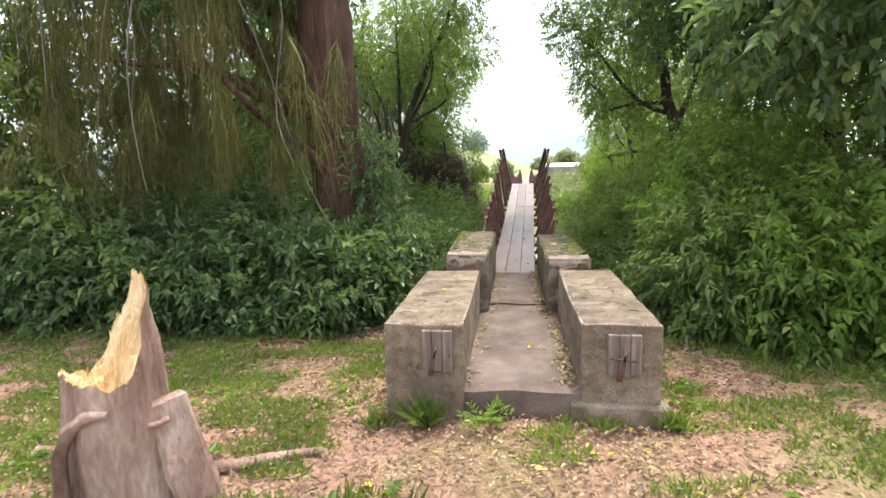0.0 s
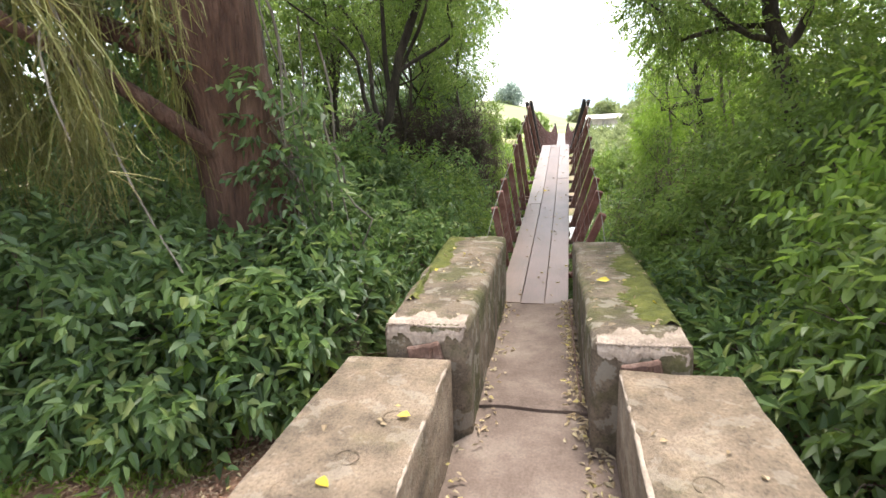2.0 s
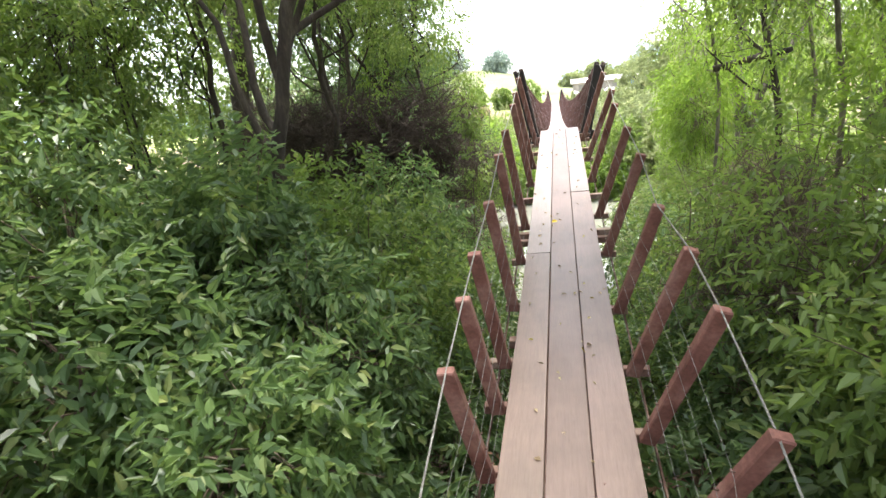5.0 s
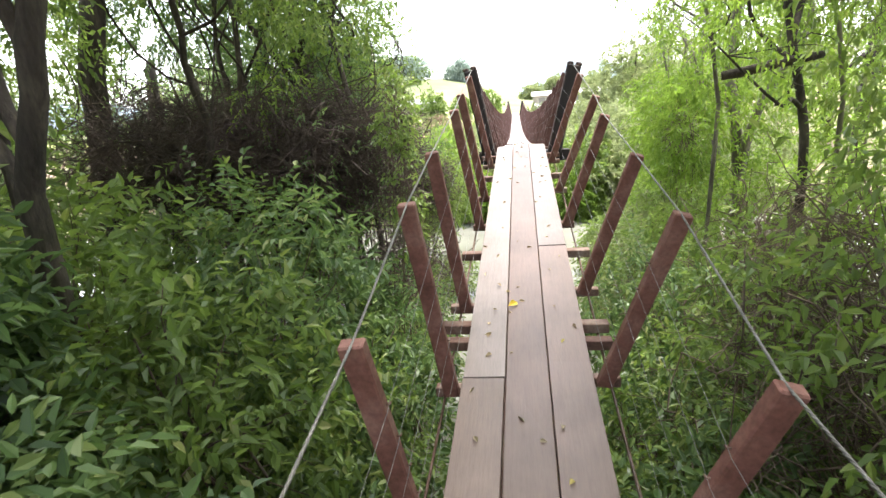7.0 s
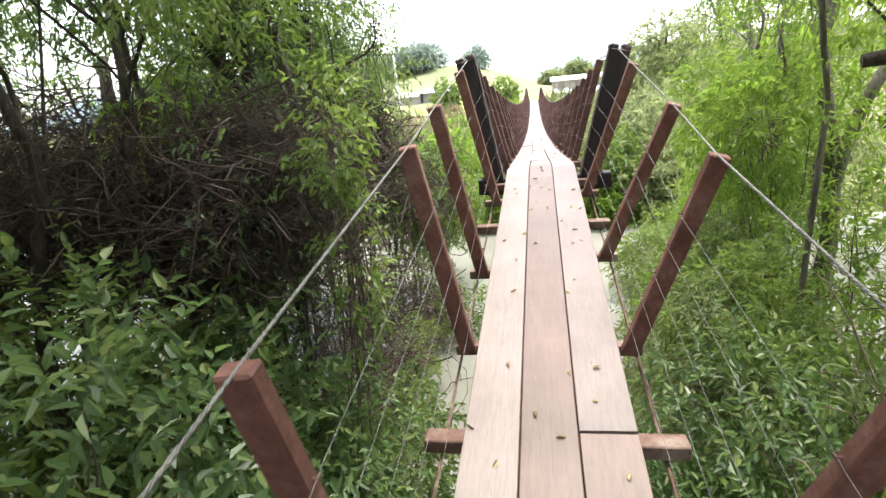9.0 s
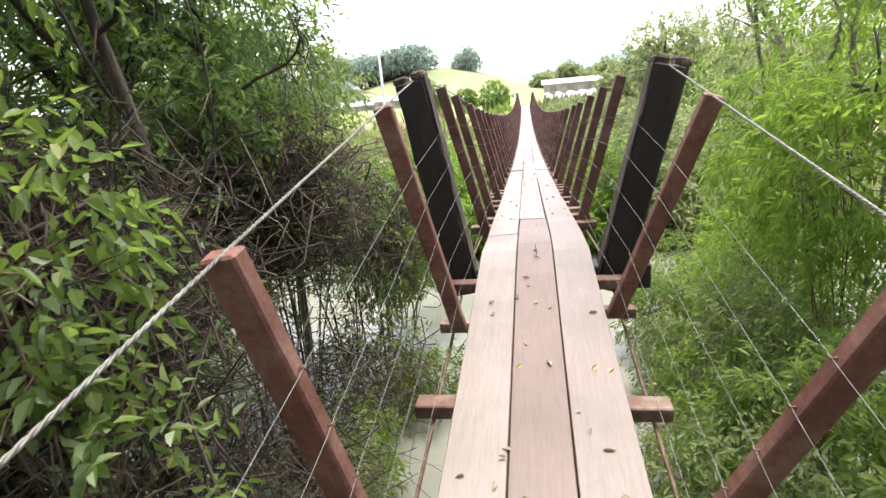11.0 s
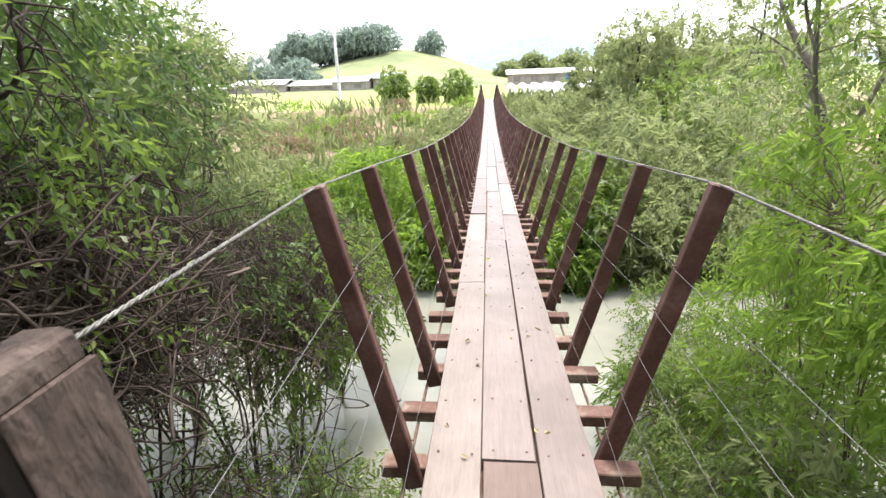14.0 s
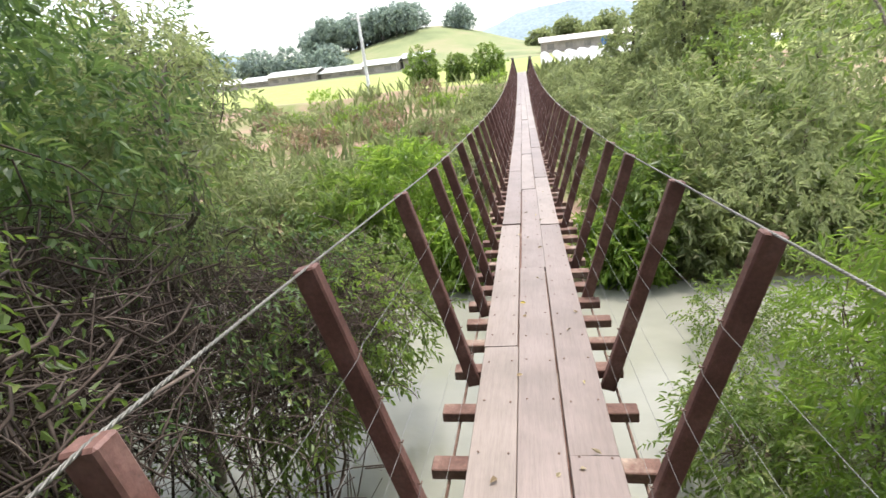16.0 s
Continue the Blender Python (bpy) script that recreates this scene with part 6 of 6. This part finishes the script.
# by default far trees take the leaf colour with haze painted in
def far_tree(x, y, top, r, seed, label, mat=LEAF_HAZED):
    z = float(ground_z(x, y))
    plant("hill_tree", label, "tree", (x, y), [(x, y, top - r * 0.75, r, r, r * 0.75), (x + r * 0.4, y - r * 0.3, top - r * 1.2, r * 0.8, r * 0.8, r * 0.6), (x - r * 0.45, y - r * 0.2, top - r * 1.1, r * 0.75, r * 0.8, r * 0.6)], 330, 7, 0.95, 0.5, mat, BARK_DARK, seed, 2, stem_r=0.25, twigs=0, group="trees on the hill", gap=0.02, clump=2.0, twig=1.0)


far_rng = rng_of(71)
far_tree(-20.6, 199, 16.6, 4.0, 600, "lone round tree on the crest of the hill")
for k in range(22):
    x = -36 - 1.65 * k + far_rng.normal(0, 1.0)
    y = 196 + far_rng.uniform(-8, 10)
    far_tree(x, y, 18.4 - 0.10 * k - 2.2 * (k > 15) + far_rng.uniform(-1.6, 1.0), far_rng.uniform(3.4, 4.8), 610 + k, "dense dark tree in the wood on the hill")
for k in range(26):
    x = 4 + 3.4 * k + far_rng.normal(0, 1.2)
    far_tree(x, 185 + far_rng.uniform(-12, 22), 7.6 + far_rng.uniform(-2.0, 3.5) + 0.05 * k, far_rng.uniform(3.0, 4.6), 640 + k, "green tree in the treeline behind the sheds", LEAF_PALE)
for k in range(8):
    far_tree(-52 - 9 * k, 150 + far_rng.uniform(-8, 8), 8 + far_rng.uniform(-1.5, 2), far_rng.uniform(3.5, 5), 680 + k, "green tree beyond the field", LEAF_HAZED)


# ---- the forest floor at the start ----
def stump():
    """A snapped trunk: tall splinter on one side, broken low on the other."""
    th = thing("tree_stump", "snapped tree stump with fresh yellow splintered wood and grey-pink bark", "tree stump", at=(-1.88, -1.07, 0))
    n, m = 84, 26
    rng = rng_of(91)
    ang = np.linspace(0, 2 * np.pi, n, endpoint=False)

    def cut(x, y):
        """Height of the break: low on one side, a tall spike on the other."""
        u, v = 0.736 * x + 0.677 * y, -0.677 * x + 0.736 * y
        w = u + 0.3 * v
        z = np.interp(w, [-0.26, -0.15, -0.05, 0.02, 0.07, 0.11, 0.14, 0.165, 0.185, 0.23], [0.75, 0.69, 0.66, 0.71, 0.81, 0.9, 0.97, 1.05, 1.15, 1.19])
        return z + 0.012 * np.sin(60 * u + 25 * v) + 0.010 * np.sin(95 * v - 40 * u)

    def rad(a, z):
        base = 0.222 + 0.02 * np.exp(-np.maximum(z, 0) / 0.2) + 0.02 * np.exp(-((z - 0.4) / 0.15) ** 2) - 0.03 * np.clip((z - 0.75) / 0.4, 0, 1)
        rib = 1 + 0.05 * np.sin(3 * a - 4.0 * z + 1) + 0.06 * np.sin(5 * a + 4.5 * z) + 0.035 * np.sin(11 * a - 3 * z) + 0.012 * np.sin(27 * a)
        return base * rib

    rim_r = rad(ang, 0.7)
    tops = cut(rim_r * np.cos(ang), rim_r * np.sin(ang))
    V = []
    for i in range(m):
        z = -0.15 + (tops + 0.15) * i / (m - 1)
        r = rad(ang, z)
        V.append(np.stack([r * np.cos(ang), r * np.sin(ang), z], -1))
    V = np.concatenate(V)
    V[:-n] += rng.normal(0, 0.003, V[:-n].shape)
    i, j = np.meshgrid(np.arange(m - 1), np.arange(n), indexing="ij")
    a, b = i * n + j, i * n + (j + 1) % n
    F = np.stack([a, b, b + n, a + n], -1).reshape(-1, 4)
    part_q("bark", (V, F), STUMP_BARK, th, smooth=True)
    # the torn wood across the break, hollow on the low side
    W = []
    rim = V[-n:]
    rings = (1.0, 0.97, 0.92, 0.86, 0.78, 0.69, 0.59, 0.48, 0.36, 0.24, 0.12, 0.01)
    for k, f in enumerate(rings):
        ring = rim.copy()
        ring[:, :2] = rim[:, :2] * f
        if k:
            z = cut(ring[:, 0], ring[:, 1])
            ring[:, 2] = z - 0.13 * np.clip((0.82 - z) / 0.1, 0, 1) * (1 - f) ** 0.5 + rng.normal(0, 0.011, n) * (f > 0.05)
        else:
            ring[:, 2] -= 0.001
        W.append(ring)
    W = np.concatenate(W)
    i, j = np.meshgrid(np.arange(len(rings) - 1), np.arange(n), indexing="ij")
    a, b = i * n + j, i * n + (j + 1) % n
    part_q("splintered_wood", (W, np.stack([a, b, b + n, a + n], -1).reshape(-1, 4)), STUMP_WOOD, th, "fresh cream-yellow torn wood")
    pieces = []
    for k in range(40):
        q = rng.integers(0, n)
        p = rim[q] * (0.96, 0.96, 1) - (0, 0, 0.03)
        pieces.append(tube([p, p + (rng.normal(0, 0.008), rng.normal(0, 0.008), rng.uniform(0.03, 0.06))], [0.007, 0.001], 4, False))
    part_q("splinters", pieces, STUMP_WOOD, th)["kind"] = "stuff"
    part("side_slab", beam_bm((0.42, 0.08, -0.14), (0.235, 0.05, 0.54), 0.24, 0.1, (0.736, 0.677, 0), 0.02, 6, 0.1, 7), STUMP_BARK, th, "split grey side slab")
    part_q("root", [tube([(0.13, -0.2, 0.55), (0.06, -0.25, 0.56), (-0.02, -0.275, 0.5), (-0.09, -0.28, 0.36), (-0.115, -0.275, 0.1), (-0.12, -0.29, -0.12)], [0.02, 0.034, 0.038, 0.036, 0.04, 0.05], 8)], STUMP_BARK, th, "thick root looped over the bark", True)
    part_q("root", [tube(wobbly((0.12, -0.2, 0.36), (0.32, -0.02, 0.46), 8, 0.02, rng), np.linspace(0.012, 0.018, 8), 6)], STUMP_BARK, th, smooth=True)


stump()


def surface_root(pts, r, seed):
    th = thing("tree_root", "weathered grey-brown root lying on the ground", "root", "roots on the ground")
    rng = rng_of(seed)
    P = np.concatenate([wobbly(a, b, 6, 0.03, rng)[:-1] for a, b in zip(pts, pts[1:])] + [np.array([pts[-1]], float)])
    P[:, 2] = ground_z(P[:, 0], P[:, 1]) + r * 0.35
    P[[0, -1], 2] -= r * 1.4
    part_q("root", [tube(P, np.linspace(r, r * 0.5, len(P)), 8)], STUMP_BARK, th, smooth=True)


surface_root([(-1.75, -0.85, 0), (-1.3, -0.6, 0), (-0.95, -0.45, 0)], 0.05, 1)
surface_root([(-2.9, -0.75, 0), (-2.45, -0.55, 0), (-2.05, -0.75, 0)], 0.045, 2)
surface_root([(-1.35, -0.95, 0), (-0.9, -1.0, 0), (-0.6, -0.8, 0)], 0.02, 3)
surface_root([(-1.0, 0.05, 0), (-0.8, -0.1, 0)], 0.018, 4)


def scatter_litter():
    rng = rng_of(93)
    n = 70000
    x, y = rng.normal(0, 4.4, n), 2.6 - np.abs(rng.normal(0, 4.2, n))
    ok = ~((x > -0.75) & (x < 1.15) & (y > -0.03))
    x, y = x[ok], y[ok]
    P = np.stack([x, y, ground_z(x, y) + 0.012 + rng.uniform(0, 0.025, len(x))], -1)
    a = rng.uniform(0, 6.28, len(x))
    way = np.stack([np.cos(a), np.sin(a), rng.normal(0, 0.18, len(x))], -1)
    th = thing("leaf_litter", "brown and tan fallen leaves strewn on the earth", "leaf litter", kind="stuff")
    part_q("leaves", leaf_array(P, way, 0.042, 0.017, rng, 0.3, 0.1), LITTER, th)
    # on the ramp, the blocks and the planks
    th = thing("leaf_litter", "small dry leaves scattered on the ramp and planks", "leaf litter", kind="stuff")
    pts = []
    for k in range(800):
        y = rng.uniform(0.05, 4.5)
        s = rng.choice([-1, 1], p=[0.2, 0.8])
        half = 0.39 if y < 2.15 else 0.3
        x = 0.215 - 0.036 * y + s * half * (1 - abs(rng.normal(0, 0.16)))
        pts.append((x, y, (0.215 - 0.022 * y if y < 2.5 else 0.2 - 0.021 * (y - 2.5)) + 0.018))
    for k in range(75):
        y = rng.uniform(2.3, 4.5)
        f = (y - 2.2) / 2.4
        if k % 2:
            pts.append((rng.uniform(-0.6 - 0.12 * f, -0.22), y, 0.806 - 0.012 * f))
        else:
            pts.append((rng.uniform(0.45, 0.86), y, 0.772 - 0.03 * f))
    for k in range(26):
        y = rng.uniform(0.1, 1.9)
        pts.append((rng.uniform(-0.68, -0.3), y, 0.678 - 0.02 * y) if k % 2 else (rng.uniform(0.64, 1.0), y, 0.698 - 0.015 * y))
    for k in range(130):
        y = rng.uniform(4.6, 13.2) if k < 100 else rng.uniform(13, 22)
        pts.append((rng.uniform(-0.3, 0.3), y, float(deck_z(y)) + 0.008))
    P = np.array(pts)
    a = rng.uniform(0, 6.28, len(P))
    way = np.stack([np.cos(a), np.sin(a), rng.normal(0.05, 0.15, len(P))], -1)
    part_q("leaves", leaf_array(P, way, 0.045, 0.021, rng, 0.35, 0.1), PALE_LITTER, th)
    # single yellow leaves
    th = thing("yellow_leaves", "bright yellow fallen leaves on path and walls", "fallen leaves", kind="stuff")
    P = np.array([(0.30, -0.62, 0.03), (-0.55, -0.9, 0.03), (0.72, -0.45, 0.04), (0.36, -0.2, 0.03), (-0.9, -0.55, 0.02), (0.9, -0.1, 0.05), (-0.5, 1.1, 0.66), (-0.3, 1.55, 0.655), (0.28, 0.9, 0.22), (-0.6, 3.3, 0.805), (0.6, 3.2, 0.77), (0.82, 2.7, 0.775), (0.1, 6.7, 0.40), (-0.05, 9.1, 0.66)])
    a = rng.uniform(0, 6.28, len(P))
    part_q("leaves", leaf_array(P, np.stack([np.cos(a), np.sin(a), np.full(len(P), 0.05)], -1), 0.085, 0.045, rng, 0.2, 0.05), YELLOW, th)


PALE_LITTER = leaf_material("bleached_fallen_leaf", [(0.0, (0.2, 0.14, 0.085)), (0.4, (0.33, 0.25, 0.165)), (0.8, (0.44, 0.36, 0.24)), (1.0, (0.5, 0.41, 0.1))], 0.7, 0.2, (0.5, 0.4, 0.2))
YELLOW = leaf_material("yellow_leaf", [(0.0, (0.5, 0.36, 0.03)), (1.0, (0.62, 0.5, 0.06))], 0.5, 0.2, (0.6, 0.5, 0.05))
scatter_litter()


def grass():
    rng = rng_of(95)
    th = thing("grass", "patches of fresh grass and low weeds on the bare earth", "grass", kind="stuff")
    n = 190000
    x, y = rng.normal(0, 4.6, n), 2.2 - np.abs(rng.normal(0, 4.4, n))
    P = np.stack([x, y, np.zeros(n)], -1)
    f = field_noise(P, 0.55, 4) + 0.25 * np.clip(np.abs(x - 0.2) - 1.2, -1, 1.5)
    ok = (f > 0.36 - 0.32 * (x > 1.3) - 0.18 * (x < -1.0)) & ~((x > -0.8) & (x < 1.2) & (y > -0.06))
    x, y = x[ok], y[ok]
    P = np.stack([x, y, ground_z(x, y) - 0.005], -1)
    way = np.stack([rng.normal(0, 0.5, len(x)), rng.normal(0, 0.5, len(x)), np.full(len(x), 0.8)], -1)
    part_q("turf", leaf_array(P, way, 0.085, 0.009, rng, 0.1, 0.25), GRASS, th)
    # broad-leaved weeds
    m = 2600
    x, y = rng.uniform(-6, 6, m), rng.uniform(-3.5, 2.2, m)
    P = np.stack([x, y, np.zeros(m)], -1)
    ok = (field_noise(P, 0.5, 9) + 0.2 * np.clip(np.abs(x - 0.2) - 1.2, -1, 1.5) > 0.3) & ~((x > -0.8) & (x < 1.2) & (y > -0.06))
    x, y = x[ok], y[ok]
    th2 = thing("weeds", "low broad-leaved weeds spreading over the earth", "weeds", kind="stuff")
    k = 5
    a = rng.uniform(0, 6.28, (len(x), k))
    P = np.repeat(np.stack([x, y, ground_z(x, y) + 0.02], -1), k, 0) + rng.normal(0, 0.015, (len(x) * k, 3)) * (1, 1, 0.6)
    way = np.stack([np.cos(a).ravel(), np.sin(a).ravel(), np.full(a.size, 0.45)], -1)
    part_q("leaves", leaf_array(P, way, 0.075, 0.034, rng, 0.2, 0.2), LEAF_LIGHT, th2)


grass()


def tuft(x, y, n, h, seed, weed=False):
    rng = rng_of(seed)
    th = thing("grass_tuft" if not weed else "fern_weed", "fresh green grass tuft at the foot of the wall" if not weed else "bright green jagged weed before the sill", "grass" if not weed else "weed", "tufts at the wall")
    g = float(ground_z(x, y))
    if weed:
        V, F = leaf_array(*weed_leaves(x, y, g, n, rng), 0.055, 0.022, rng)
        part_q("fronds", (V, F), LEAF_LIGHT, th)
    else:
        P = np.stack([x + rng.normal(0, 0.045, n), y + rng.normal(0, 0.03, n), np.full(n, g - 0.01)], -1)
        way = np.stack([rng.normal(0, 0.35, n), rng.normal(-0.1, 0.3, n), np.ones(n)], -1)
        part_q("turf", leaf_array(P, way, h, 0.009, rng, 0.1, 0.35), GRASS, th)["kind"] = "stuff"


def weed_leaves(x, y, g, n, rng):
    pos, way = [], []
    for k in range(n):
        a, el = rng.uniform(0, 6.28), rng.uniform(0.5, 1.2)
        d = np.array([math.cos(a) * math.cos(el), math.sin(a) * math.cos(el) - 0.15, math.sin(el)])
        side = np.cross(d, (0, 0, 1.0))
        for j in range(9):
            p = np.array([x, y, g]) + d * (0.05 + 0.022 * j) - np.array([0, 0, 0.0009 * j * j])
            pos.append(p)
            way.append(d * 0.5 + side * (1 if j % 2 else -1))
    return np.array(pos), np.array(way)


tuft(-0.42, -0.07, 90, 0.22, 1)
tuft(1.18, -0.05, 60, 0.16, 2)
tuft(0.75, -0.10, 40, 0.12, 3)
tuft(-0.75, -0.1, 40, 0.15, 4)
tuft(0.5, -0.08, 25, 0.1, 5)
tuft(-0.6, -1.15, 50, 0.2, 7)
tuft(-0.3, -1.1, 40, 0.18, 8)
tuft(-0.02, -0.08, 16, 0.2, 6, True)


def bag_scrap():
    th = thing("plastic_bag", "torn white plastic bag caught in the bush", "plastic bag")
    rng = rng_of(97)
    nx, nz = 7, 9
    V = []
    for k in range(nz):
        for i in range(nx):
            f = k / (nz - 1)
            V.append((-2.22 + (i / (nx - 1) - 0.5) * (0.05 + 0.13 * f) + rng.normal(0, 0.006), 3.5 + 0.03 * math.sin(2.6 * i + k) + rng.normal(0, 0.006), 0.42 - 0.27 * f + rng.normal(0, 0.005)))
    i, j = np.meshgrid(np.arange(nz - 1), np.arange(nx - 1), indexing="ij")
    q = i * nx + j
    part_q("sheet", (np.array(V), np.stack([q, q + 1, q + 1 + nx, q + nx], -1).reshape(-1, 4)), BAG, th, smooth=True)
    part_q("twig", [tube(wobbly((-2.22, 3.5, 0.42), (-2.3, 3.8, 0.05), 6, 0.03, rng), 0.006, 5)], TWIG, th)


bag_scrap()


def hollow_log():
    """A broken dead limb end that juts from the trees, right."""
    th = thing("dead_limb", "broken dark dead limb jutting from the trees", "dead limb")
    part_q("limb", [tube(wobbly((2.35, 12.8, 2.0), (3.4, 12.75, 2.15), 7, 0.03, rng_of(3)), [0.05, 0.06, 0.055, 0.06, 0.05, 0.05, 0.04], 8)], BARK_DARK, th, smooth=True)


hollow_log()
